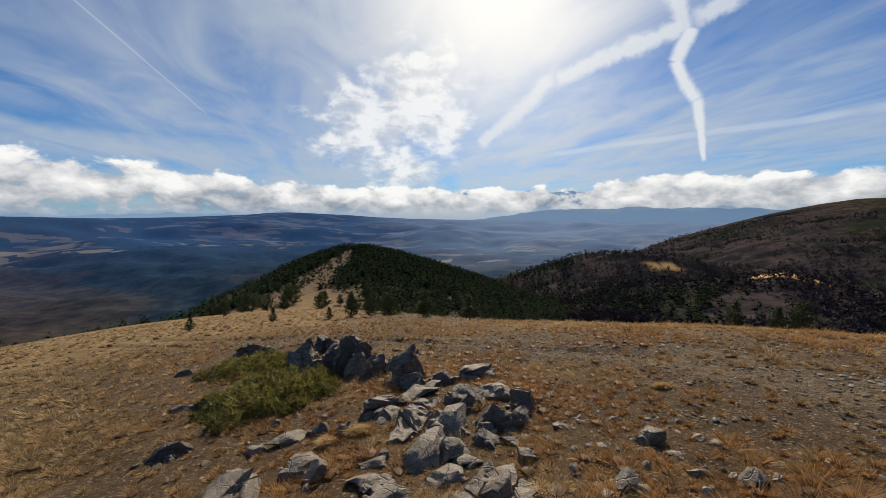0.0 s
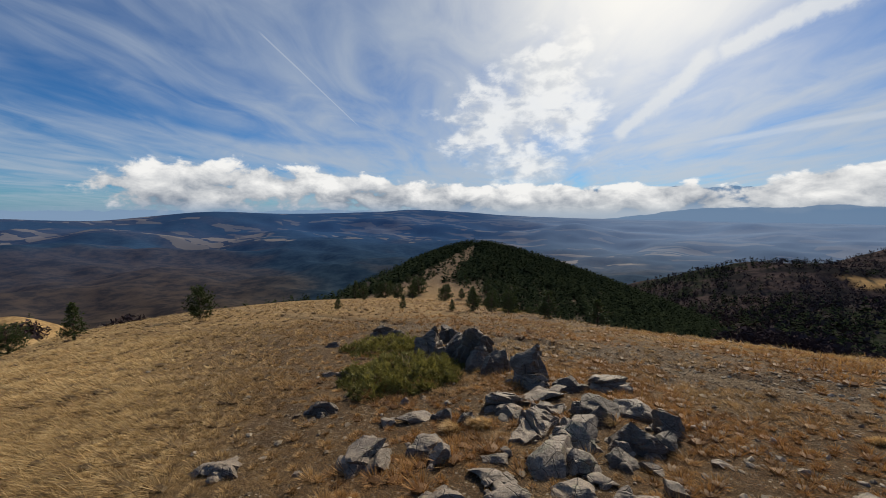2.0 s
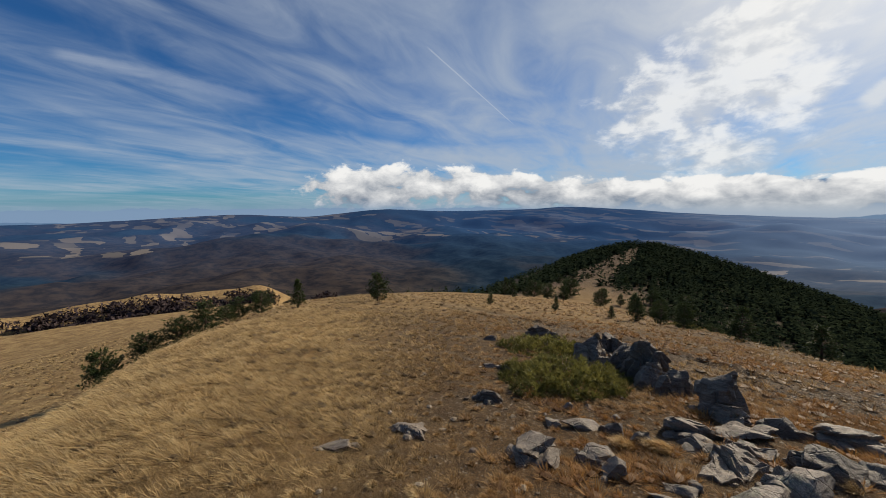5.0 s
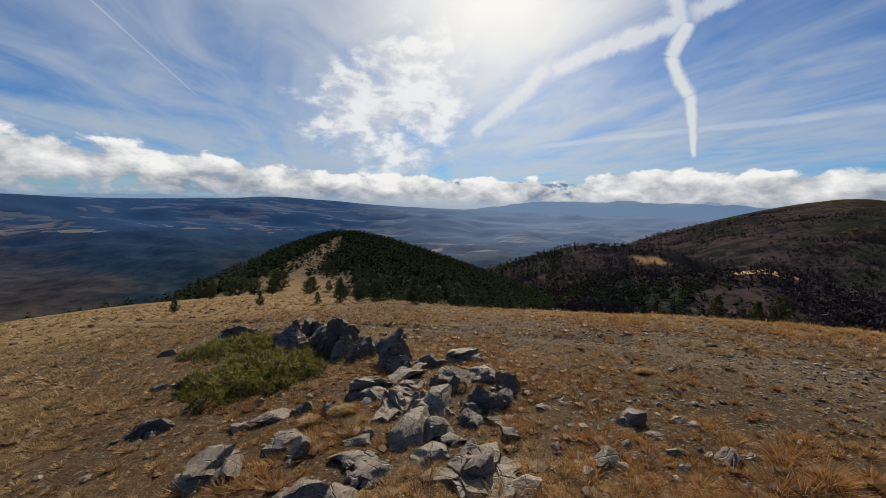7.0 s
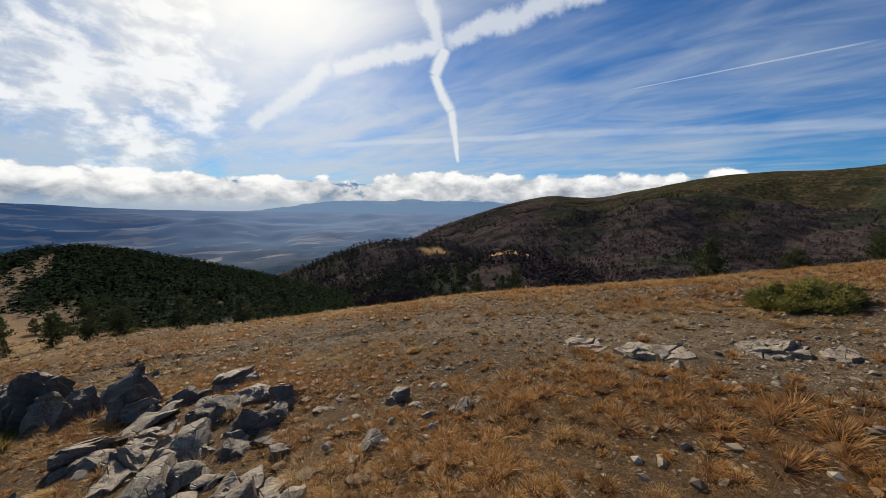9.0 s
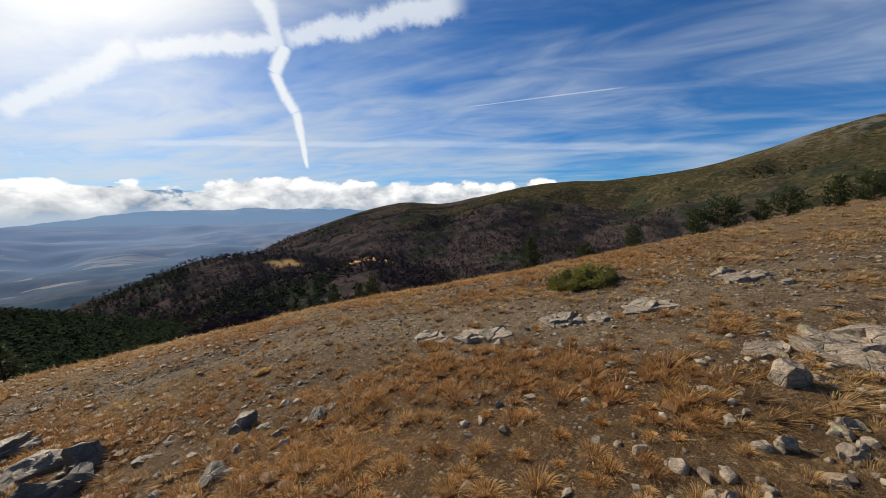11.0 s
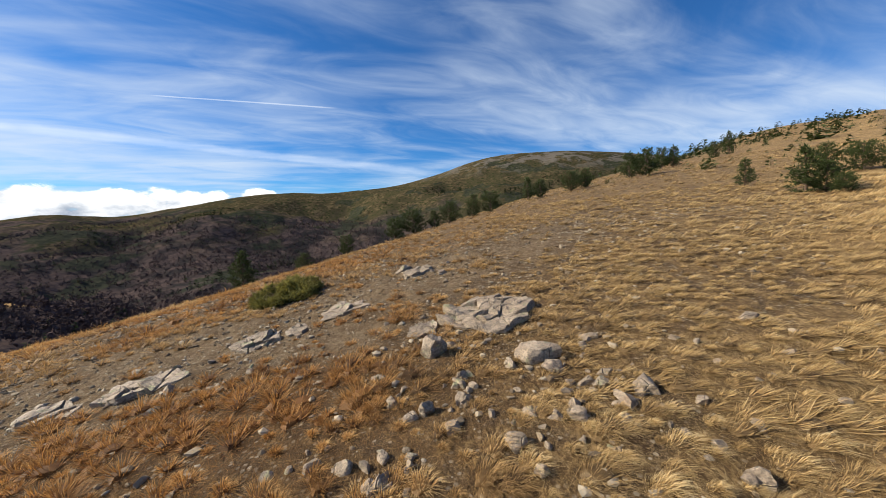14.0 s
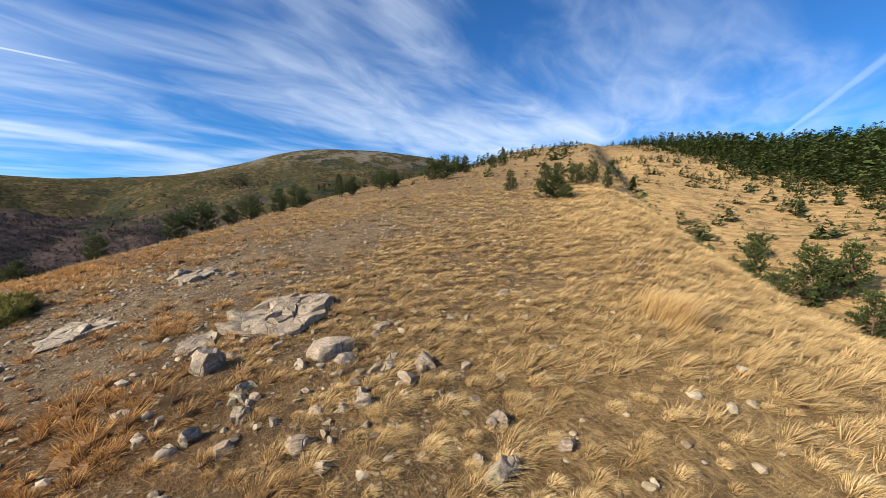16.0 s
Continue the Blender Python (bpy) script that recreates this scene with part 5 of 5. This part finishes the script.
def tussock(x, y, tall, wide, seed):
    rng = np.random.RandomState(seed)
    px, py = x + rng.normal(0, wide * 0.2, 9), y + rng.normal(0, wide * 0.2, 9)
    ob = blades("grass_tussock", px, py, np.full(9, tall), np.full(9, wide * 0.7), 120, rng.uniform(0.5, 0.85, 9), rng, 0.45, 0.0019, (-0.6, -1.0), warm=np.full(9, 0.15))
    del ob["kind"]
    return tagged(ob, "tall pale tussock of wind-bent dry grass", "grass tussock", "grass tussocks")


broken_stones(-2.6, 8.3, 0.7, 0.45, 14, 0.15, 0.45, 92, DARK_SHADED_STONE, "dark broken stone among larger boulders")
broken_stones(0.3, 4.4, 0.5, 0.5, 16, 0.1, 0.3, 93, STONE, "broken stone among larger boulders")
broken_stones(-1.2, 4.2, 0.8, 0.6, 14, 0.08, 0.28, 94, STONE, "broken stone among larger boulders")
tussock(2.25, -3.95, 0.30, 0.44, 500)
tussock(-1.1, 4.35, 0.17, 0.22, 501)
tussock(-1.4, 4.15, 0.14, 0.2, 502)
tussock(0.25, 4.85, 0.13, 0.18, 503)
tussock(2.75, 5.2, 0.12, 0.2, 504)


# ---- pines and bushes ----
def needle_sprays(centres, heads, size, count, rng, thin=0.16):
    """Sprays of needles round the given points, pointing about their headings."""
    n = len(centres)
    dv = heads[:, None, :] * 0.75 + rng.normal(0, 0.62, (n, count, 3))
    dv /= np.linalg.norm(dv, axis=-1, keepdims=True)
    ln = size[:, None, None] * rng.uniform(0.6, 1.15, (n, count, 1))
    side = np.cross(dv, rng.normal(size=(n, count, 3)))
    side /= np.linalg.norm(side, axis=-1, keepdims=True)
    c = centres[:, None, :]
    v = np.stack([c + side * ln * thin, c - side * ln * thin, c + dv * ln], 2).reshape(-1, 3)
    return v, np.arange(len(v)).reshape(-1, 3)


def tube(points, radii, sides=6):
    v, f = [], []
    for k, (p, r) in enumerate(zip(points, radii)):
        for s in range(sides):
            a = 2 * math.pi * s / sides
            v.append((p[0] + math.cos(a) * r, p[1] + math.sin(a) * r, p[2]))
        if k:
            for s in range(sides):
                a0, a1 = (k - 1) * sides + s, (k - 1) * sides + (s + 1) % sides
                f.append((a0, a1, a1 + sides, a0 + sides))
    return v, f


def young_pine(seed, tall=1.0, spread=0.42, low=0.05, round_top=0.0, dense=1.0):
    """A young pine, tall metres high: trunk with limbs, crown of needle sprays."""
    rng = np.random.RandomState(seed)
    root = new("pine_tree")
    bend = rng.normal(0, 0.03, 2) * tall
    steps = [(bend[0] * t * t, bend[1] * t * t, tall * 0.95 * t) for t in np.linspace(0, 1, 7)]
    v, f = tube([(p[0], p[1], p[2] - 0.05 * tall * (k == 0)) for k, p in enumerate(steps)], [0.028 * tall * (1 - 0.85 * t) for t in np.linspace(0, 1, 7)])
    cen, head, size = [], [], []
    whorls = int(15 * dense)
    for w in range(whorls):
        t = low + (0.97 - low) * (w + rng.uniform(-0.3, 0.3)) / whorls
        t = min(max(t, 0.03), 0.97)
        reach = spread * tall * ((1 - t) ** (0.75 - 0.45 * round_top)) * min(1.0, 0.55 + t * 3)
        for b in range(rng.randint(6, 10)):
            a = rng.uniform(0, 2 * math.pi)
            ln = reach * rng.uniform(0.55, 1.15)
            rise = rng.uniform(0.15, 0.55)
            base = np.array([bend[0] * t * t, bend[1] * t * t, tall * t])
            way_ = np.array([math.cos(a), math.sin(a), rise])
            tip = base + way_ * ln
            k = len(v)
            up, sd = np.array([0, 0, 0.006 * tall]), np.array([-math.sin(a), math.cos(a), 0]) * 0.006 * tall
            v += [tuple(base + up), tuple(base + sd - up), tuple(base - sd - up), tuple(tip)]
            f += [(k, k + 1, k + 3, k + 3), (k + 1, k + 2, k + 3, k + 3), (k + 2, k, k + 3, k + 3)]
            m_ = max(3, int(ln / (0.040 * tall)))
            for q in range(m_):
                u = 0.3 + 0.7 * (q + rng.uniform()) / m_
                cen.append(base + way_ * ln * u + rng.normal(0, 0.024 * tall, 3))
                head.append(way_ / np.linalg.norm(way_))
                size.append(0.072 * tall * rng.uniform(0.6, 1.15))
    cen.append(np.array([bend[0], bend[1], 0.97 * tall]))
    head.append(np.array([0, 0, 1.0]))
    size.append(0.1 * tall)
    tri = [t for q in f for t in ((q[0], q[1], q[2]), (q[0], q[2], q[3])) if len(set(t)) == 3]
    mesh_object("trunk", v, tri, [BARK], True, root)
    nv, nf = needle_sprays(np.array(cen), np.array(head), np.array(size), 8, rng, 0.15)
    # Needle tone rises with height in the crown, varied at random.
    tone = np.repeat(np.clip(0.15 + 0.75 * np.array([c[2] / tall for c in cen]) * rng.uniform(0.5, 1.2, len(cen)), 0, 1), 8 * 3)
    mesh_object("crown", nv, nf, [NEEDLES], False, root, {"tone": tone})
    return tagged(root, "young green pine with dense low boughs in dry grass", "pine tree", "young pines on the ridge")


PINES = [young_pine(1, 1.0, 0.42), young_pine(2, 1.0, 0.55, 0.03, 0.6), young_pine(3, 1.0, 0.34, 0.12, 0.1), young_pine(4, 1.0, 0.75, 0.02, 0.9), young_pine(5, 1.0, 0.48, 0.08, 0.3)]


def plant(kind, x, y, tall, wide=1.0, turn=0.0):
    m = Matrix.Translation((x, y, ground_z(x, y) - 0.02)) @ Matrix.Rotation(turn, 4, "Z") @ Matrix.Diagonal((tall * wide, tall * wide, tall, 1))
    return copy_thing(PINES[kind], m)


# down the ridge
plant(2, -14.9, 19.6, 0.85, 1.1, 0.3)
plant(2, -10.5, 20.3, 0.95, 0.9, 1.1)
plant(2, -7.4, 20.8, 0.75, 1.0, 2.6)
plant(0, -6.3, 21.5, 1.45, 0.9, 2.0)
plant(1, -5.3, 22.2, 1.1, 0.9, 0.6)
plant(1, -4.3, 22.5, 1.45, 0.9, 4.0)
plant(0, -1.9, 22.0, 1.75, 1.1, 5.0)
plant(2, 0.8, 22.2, 1.6, 1.3, 3.3)
plant(4, -26.1, 39.2, 2.0, 1.1, 0.9)
plant(4, -22.0, 45.0, 2.2, 1.0, 2.9)
plant(1, -17.5, 46.0, 2.4, 1.0, 1.7)
plant(0, -12.5, 42.0, 2.4, 1.0, 1.0)
plant(4, -9.5, 40.0, 2.2, 1.0, 2.0)
rng_ = np.random.RandomState(77)
for k in range(30):
    t_, s_ = rng_.uniform(-6, 48), rng_.uniform(-9, 24)
    plant(rng_.randint(0, 5), -28.2 - 0.2003 * t_ + 0.9797 * s_, 53.0 + 0.9797 * t_ + 0.2003 * s_, rng_.uniform(1.4, 3.2), rng_.uniform(0.85, 1.15), rng_.uniform(0, 6))
# bank on the left
plant(1, -22.0, 15.4, 2.15, 0.85, 0.4)
plant(2, -21.5, 9.3, 1.75, 1.0, 2.2)
plant(3, -24.2, 8.1, 1.35, 1.0, 1.3)
plant(1, -24.6, 6.9, 1.45, 1.1, 3.3)
plant(3, -23.8, 6.0, 1.1, 1.0, 0.8)
plant(1, -20.0, 4.2, 1.6, 1.0, 4.4)
plant(3, -20.0, 3.2, 1.2, 1.0, 2.4)
plant(3, -20.4, 2.0, 1.3, 1.0, 0.2)
plant(1, -20.2, 0.5, 1.8, 0.95, 5.2)
# up the ridge
plant(4, 12.2, -11.4, 0.98, 0.8, 1.9)
plant(0, 9.3, -10.3, 1.22, 1.05, 0.7)
plant(1, 9.0, -10.5, 0.8, 1.1, 2.7)
plant(3, 8.6, -10.5, 0.45, 1.0, 0.2)
plant(1, 12.9, -15.2, 1.05, 0.9, 0.9)
plant(3, 12.2, -15.7, 0.98, 0.9, 2.8)
plant(1, 11.5, -16.0, 1.1, 0.8, 4.1)
plant(0, 10.4, -15.5, 1.02, 0.75, 5.5)
plant(1, 26.6, -16.1, 1.9, 0.75, 2.1)
plant(3, 33.5, -23.4, 1.9, 0.6, 3.1)
plant(1, 25.4, -9.0, 1.3, 0.9, 0.1)
plant(3, 22.1, -4.8, 1.2, 0.9, 4.0)
plant(1, 22.6, -3.9, 1.42, 0.8, 1.0)
plant(3, 22.6, -2.4, 1.25, 0.9, 2.2)
plant(1, 23.0, -1.5, 1.1, 0.9, 3.7)
plant(1, 24.6, -11.8, 1.35, 0.9, 0.4)
plant(3, 24.2, -10.6, 1.25, 0.9, 1.7)
plant(0, 40.0, -36.0, 2.6, 0.8, 1.3)
plant(1, 37.5, -32.0, 1.8, 0.8, 1.3)
plant(3, 22.2, 3.7, 1.2, 0.7, 1.3)
plant(1, 21.6, 6.0, 1.1, 1.0, 0.4)
plant(3, 22.6, 0.9, 1.3, 0.8, 1.2)
plant(0, 12.2, 16.5, 1.3, 0.9, 0.3)
plant(1, 13.9, 15.3, 1.4, 0.8, 2.3)
plant(2, 13.2, 15.6, 1.1, 1.0, 5.1)
plant(0, 10.5, -34.0, 3.4, 0.9, 0.4)
plant(1, 7.5, -34.5, 3.6, 0.9, 1.2)
plant(4, 6.0, -36.0, 3.8, 0.9, 3.2)
plant(3, 8.6, -32.0, 1.7, 1.0, 3.0)
plant(1, 4.0, -29.0, 2.4, 0.9, 2.0)
plant(1, 13.0, -42.0, 2.4, 1.0, 2.0)
for first, (px, py, tall) in zip(PINES, ((18.8, 8.1, 2.0), (26.0, -17.0, 2.0), (25.0, -8.0, 1.6), (22.8, -0.2, 1.5), (33.0, -24.2, 2.0))):
    first.matrix_world = Matrix.Translation((px, py, ground_z(px, py) - 0.02)) @ Matrix.Diagonal((tall, tall, tall, 1))


def low_bush(name, x, y, wide, deep, tall, seed, mat, label, category, n=900):
    """A low spreading bush: woody stems and dense needle sprays."""
    rng = np.random.RandomState(seed)
    root = new(name)
    z0 = ground_z(x, y)
    root.matrix_world = Matrix.Translation((x, y, z0))
    a, d_ = rng.uniform(0, 2 * math.pi, n), np.sqrt(rng.uniform(size=n))
    edge = 1 + 0.35 * (fbm(np.cos(a) * 2 + seed, np.sin(a) * 2, 3, seed) - 0.5) * 2
    px, py = np.cos(a) * d_ * wide / 2 * edge, np.sin(a) * d_ * deep / 2 * edge
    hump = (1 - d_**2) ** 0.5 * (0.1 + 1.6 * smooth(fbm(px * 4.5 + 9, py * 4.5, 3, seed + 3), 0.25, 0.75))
    pz = tall * hump * rng.uniform(0.25, 1.1, n) + height(x + px, y + py) - z0
    cen = np.stack([px, py, pz], -1)
    head = np.stack([np.cos(a) * 0.7, np.sin(a) * 0.7, rng.uniform(0.3, 1.0, n)], -1)
    head /= np.linalg.norm(head, axis=1, keepdims=True)
    nv, nf = needle_sprays(cen, head, rng.uniform(0.06, 0.13, n), 12, rng, 0.09)
    # Sprays are darker where the bush lies low, besides random variation.
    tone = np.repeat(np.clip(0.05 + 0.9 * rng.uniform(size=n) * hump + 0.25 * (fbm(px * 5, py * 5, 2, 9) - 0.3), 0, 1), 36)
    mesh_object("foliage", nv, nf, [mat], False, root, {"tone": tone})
    sv, sf = [], []
    for k in range(40):
        b = rng.uniform(0, 2 * math.pi)
        tip = Vector((math.cos(b) * wide * 0.42, math.sin(b) * deep * 0.42, tall * 0.5))
        i = len(sv)
        sv += [(0.02, 0, 0.0), (-0.02, 0.01, 0.0), (0, -0.02, 0.03), tuple(tip)]
        sf += [(i, i + 1, i + 3), (i + 1, i + 2, i + 3), (i + 2, i, i + 3)]
    mesh_object("stems", sv, sf, [BARK], False, root)
    return tagged(root, label, category, "low bushes")


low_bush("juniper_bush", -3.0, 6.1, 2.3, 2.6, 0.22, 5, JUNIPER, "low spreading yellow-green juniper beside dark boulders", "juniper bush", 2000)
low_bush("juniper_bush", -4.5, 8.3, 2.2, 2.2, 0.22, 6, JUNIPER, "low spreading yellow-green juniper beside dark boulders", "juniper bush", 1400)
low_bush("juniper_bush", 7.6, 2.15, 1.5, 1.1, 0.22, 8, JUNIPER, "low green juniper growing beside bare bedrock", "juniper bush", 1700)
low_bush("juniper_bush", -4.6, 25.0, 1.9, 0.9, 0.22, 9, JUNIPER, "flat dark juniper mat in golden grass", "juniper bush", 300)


# ---- woods ----
def far_pines(name, x, y, tall, seed, label, mat=None, count=60, fat=0.26, leaf=0.13, low=0.08, bright=0.42):
    """A wood of pines too far to count: each a stem with a ragged crown of small boughs, one mesh."""
    rng = np.random.RandomState(seed)
    n = len(x)
    z = height(x, y, False) - 0.2
    u = low + (0.98 - low) * rng.uniform(size=(n, count)) ** 1.25
    shape = rng.uniform(0.45, 0.95, (n, 1))
    lean_a = rng.uniform(0, 6.28, (n, 1))
    reach = fat * rng.uniform(0.75, 1.3, (n, 1)) * tall[:, None] * (1 - u) ** shape * np.minimum(1, 0.35 + u * 3)
    a = rng.uniform(0, 2 * math.pi, (n, count))
    d_ = reach * rng.uniform(0.25, 1.0, (n, count)) ** 0.6 * (1 + 0.25 * np.cos(a - lean_a))
    c = np.stack([x[:, None] + np.cos(a) * d_, y[:, None] + np.sin(a) * d_, z[:, None] + tall[:, None] * u], -1)
    s = leaf * tall[:, None, None] * (1.15 - 0.6 * u[..., None]) * rng.uniform(0.6, 1.2, (n, count, 1))
    out = np.stack([np.cos(a), np.sin(a), rng.uniform(-0.25, 0.45, (n, count))], -1)
    side = np.stack([-np.sin(a), np.cos(a), rng.normal(0, 0.35, (n, count))], -1)
    v = np.stack([c - side * s * 0.62 - out * s * 0.3, c + side * s * 0.62 - out * s * 0.3 + (0, 0, 1) * s * 0.25, c + out * s], 2)
    stem_a = rng.uniform(0, 6.28, n)
    w = 0.02 * tall
    base = np.stack([x, y, z], -1)
    st = np.stack([base + np.stack([np.cos(stem_a) * w, np.sin(stem_a) * w, 0 * w], -1), base - np.stack([np.cos(stem_a) * w, np.sin(stem_a) * w, 0 * w], -1),
                   base + np.stack([0 * w, 0 * w, tall], -1)], 1)
    v = np.concatenate([v.reshape(-1, 3), st.reshape(-1, 3)])
    tree = np.clip(rng.normal(bright, 0.2, n), 0, 1)
    # Each tree's tone grows lighter from foot to top.
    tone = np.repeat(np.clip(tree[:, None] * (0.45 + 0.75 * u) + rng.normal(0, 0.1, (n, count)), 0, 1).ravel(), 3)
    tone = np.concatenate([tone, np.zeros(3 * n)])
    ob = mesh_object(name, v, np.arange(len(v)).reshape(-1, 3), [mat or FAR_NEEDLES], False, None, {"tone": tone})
    return tagged(ob, label, "wood", kind="stuff")


def spur_wood():
    rng = np.random.RandomState(31)
    n = 34000
    x, y = rng.uniform(-150, 130, n), rng.uniform(40, 330, n)
    edge, t, side = spur_wooded(x, y)
    keep = (rng.uniform(size=n) < edge) & (height(x, y, cover=True) == 0)
    keep &= (side > -22 - 0.12 * t) | (rng.uniform(size=n) < 0.1)
    x, y, t = x[keep], y[keep], t[keep]
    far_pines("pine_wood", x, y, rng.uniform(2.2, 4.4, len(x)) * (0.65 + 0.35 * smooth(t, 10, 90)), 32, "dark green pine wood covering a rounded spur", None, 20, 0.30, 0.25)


def hillside_wood():
    rng = np.random.RandomState(41)
    n = 9000
    a, r = np.radians(rng.uniform(-186, -143, n)), rng.uniform(40, 225, n)
    x, y = -np.sin(a) * r, np.cos(a) * r
    az = np.degrees(a)
    start = np.interp(az, [-190, -173, -166, -158, -152, -147, -142], [60, 76, 98, 124, 150, 178, 240])
    past = r - start + 22 * (fbm(x * 0.05, y * 0.05, 3, 44) - 0.5)
    keep = (rng.uniform(size=n) < 0.42 * smooth(past, -14, 14) + 0.02) & (past > -32)
    tall = rng.uniform(3.0, 8.5, n) * (0.28 + 0.72 * smooth(past, -12, 40)) * (1 - 0.6 * smooth(az, -160, -146))
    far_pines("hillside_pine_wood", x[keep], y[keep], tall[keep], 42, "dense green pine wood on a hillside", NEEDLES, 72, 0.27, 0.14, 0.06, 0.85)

    def scrub(name, n, a0, a1, r0, r1, lo, hi, seed, label, squat):
        a, r = np.radians(rng.uniform(a0, a1, n)), np.sqrt(rng.uniform(r0**2, r1**2, n))
        x, y = -np.sin(a) * r, np.cos(a) * r
        keep = rng.uniform(size=n) < 0.2 + 0.8 * smooth(fbm(x * 0.06, y * 0.06, 3, seed), 0.42, 0.58)
        x, y = x[keep], y[keep]
        far_pines(name, x, y, lo + (hi - lo) * rng.uniform(size=len(x)) ** 2.4, seed, label, NEEDLES, 70, squat, 0.2, 0.0, 0.7)

    scrub("hillside_scrub", 1000, -186, -147, 30, 130, 0.5, 2.4, 43, "scattered small pines and scrub on dry slope", 0.42)
    scrub("gully_bushes", 60, -176, -150, 15, 32, 0.3, 1.0, 49, "small pines and bushes along a grassy gully", 0.45)
    scrub("low_heath_bushes", 1000, -186, -149, 26, 140, 0.3, 0.7, 47, "low dark heath bushes on dry slope", 1.2)
    scrub("crest_bushes", 330, -148, -116, 26, 120, 0.4, 1.3, 48, "low bushes along the crest of the ridge", 0.7)
    scrub("crest_pines", 240, -144, -119, 60, 160, 0.8, 2.8, 46, "small dark pines along the crest of the ridge", 0.5)


def bare_woods():
    """Leafless woods of the valley sides."""
    rng = np.random.RandomState(51)
    n = 30000
    a = np.radians(rng.uniform(-112, 4, n))
    r = 150 + 950 * rng.uniform(size=n) ** 1.1
    x, y = -np.sin(a) * r, np.cos(a) * r
    wood = fbm(x * 0.007 + 3, y * 0.007, 3, 52)
    z = height(x, y, False)
    keep = (height(x, y, cover=True) == 1) & (glade_mask(x, y) < 0.3) & (rng.uniform(size=n) < smooth(wood, 0.30, 0.46)) & (z < -5 + 60 * (wood - 0.4))
    x, y, z = x[keep], y[keep], z[keep]
    n, m_ = len(x), 15
    tall = rng.uniform(4, 7.5, n)
    dv = rng.normal(size=(n, m_, 3))
    dv /= np.linalg.norm(dv, axis=-1, keepdims=True)
    c = np.stack([x, y, z + tall * 0.5], -1)[:, None, :] + dv * tall[:, None, None] * (0.34, 0.34, 0.45) * rng.uniform(0.4, 1, (n, m_, 1))
    s1, s2 = rng.normal(size=(2, n, m_, 3)) * tall[:, None, None] * 0.085
    v = np.stack([c + s1, c - s1 * 0.4 + s2, c - s2], 2).reshape(-1, 3)
    tone = np.repeat(np.clip(np.repeat(rng.normal(0.5, 0.2, n) + 0.9 * (fbm(x * 0.02, y * 0.02, 3, 53) - 0.5), m_) + rng.normal(0, 0.1, n * m_), 0, 1), 3)
    ob = mesh_object("bare_woods", v, np.arange(len(v)).reshape(-1, 3), [TWIGS], False, None, {"tone": tone})
    tagged(ob, "leafless brown woods on the valley sides", "wood", kind="stuff")
    # dark conifer stands and heath pines
    n = 9000
    a = np.radians(rng.uniform(-118, 0, n))
    r = 160 + 800 * rng.uniform(size=n)
    x, y = -np.sin(a) * r, np.cos(a) * r
    st = fbm(x * 0.009 + 9, y * 0.009, 3, 57)
    keep = (height(x, y, cover=True) == 1) & (glade_mask(x, y) < 0.2) & (rng.uniform(size=n) < np.maximum(smooth(st, 0.58, 0.66), 0.06))
    far_pines("valley_pine_stands", x[keep], y[keep], rng.uniform(5, 9, keep.sum()), 58, "dark stands of conifers among bare woods", FAR_NEEDLES, 26, 0.28, 0.2)


def left_thicket():
    """Leafless brown thicket below the bench."""
    rng = np.random.RandomState(61)
    n = 2600
    a, r = np.radians(rng.uniform(62, 104, n)), rng.uniform(90, 142, n)
    x, y = -np.sin(a) * r, np.cos(a) * r
    keep = rng.uniform(size=n) < smooth(fbm(x * 0.03, y * 0.03, 3, 64), 0.3, 0.5)
    x, y = x[keep], y[keep]
    n, m_ = len(x), 26
    z, tall = height(x, y, False), rng.uniform(2.0, 4.5, len(x))
    dv = rng.normal(size=(n, m_, 3))
    dv /= np.linalg.norm(dv, axis=-1, keepdims=True)
    c = np.stack([x, y, z + tall * 0.45], -1)[:, None, :] + dv * tall[:, None, None] * (0.5, 0.5, 0.5) * rng.uniform(0.4, 1, (n, m_, 1))
    s1, s2 = rng.normal(size=(2, n, m_, 3)) * tall[:, None, None] * 0.10
    v = np.stack([c + s1, c - s1 * 0.4 + s2, c - s2], 2).reshape(-1, 3)
    tone = np.repeat(np.clip(np.repeat(rng.normal(0.5, 0.2, n), m_) + rng.normal(0, 0.1, n * m_), 0, 1), 3)
    ob = mesh_object("brown_thicket", v, np.arange(len(v)).reshape(-1, 3), [TWIGS], False, None, {"tone": tone})
    tagged(ob, "leafless brown thicket at the edge of dry meadows", "thicket", kind="stuff")


spur_wood()
hillside_wood()
bare_woods()
left_thicket()
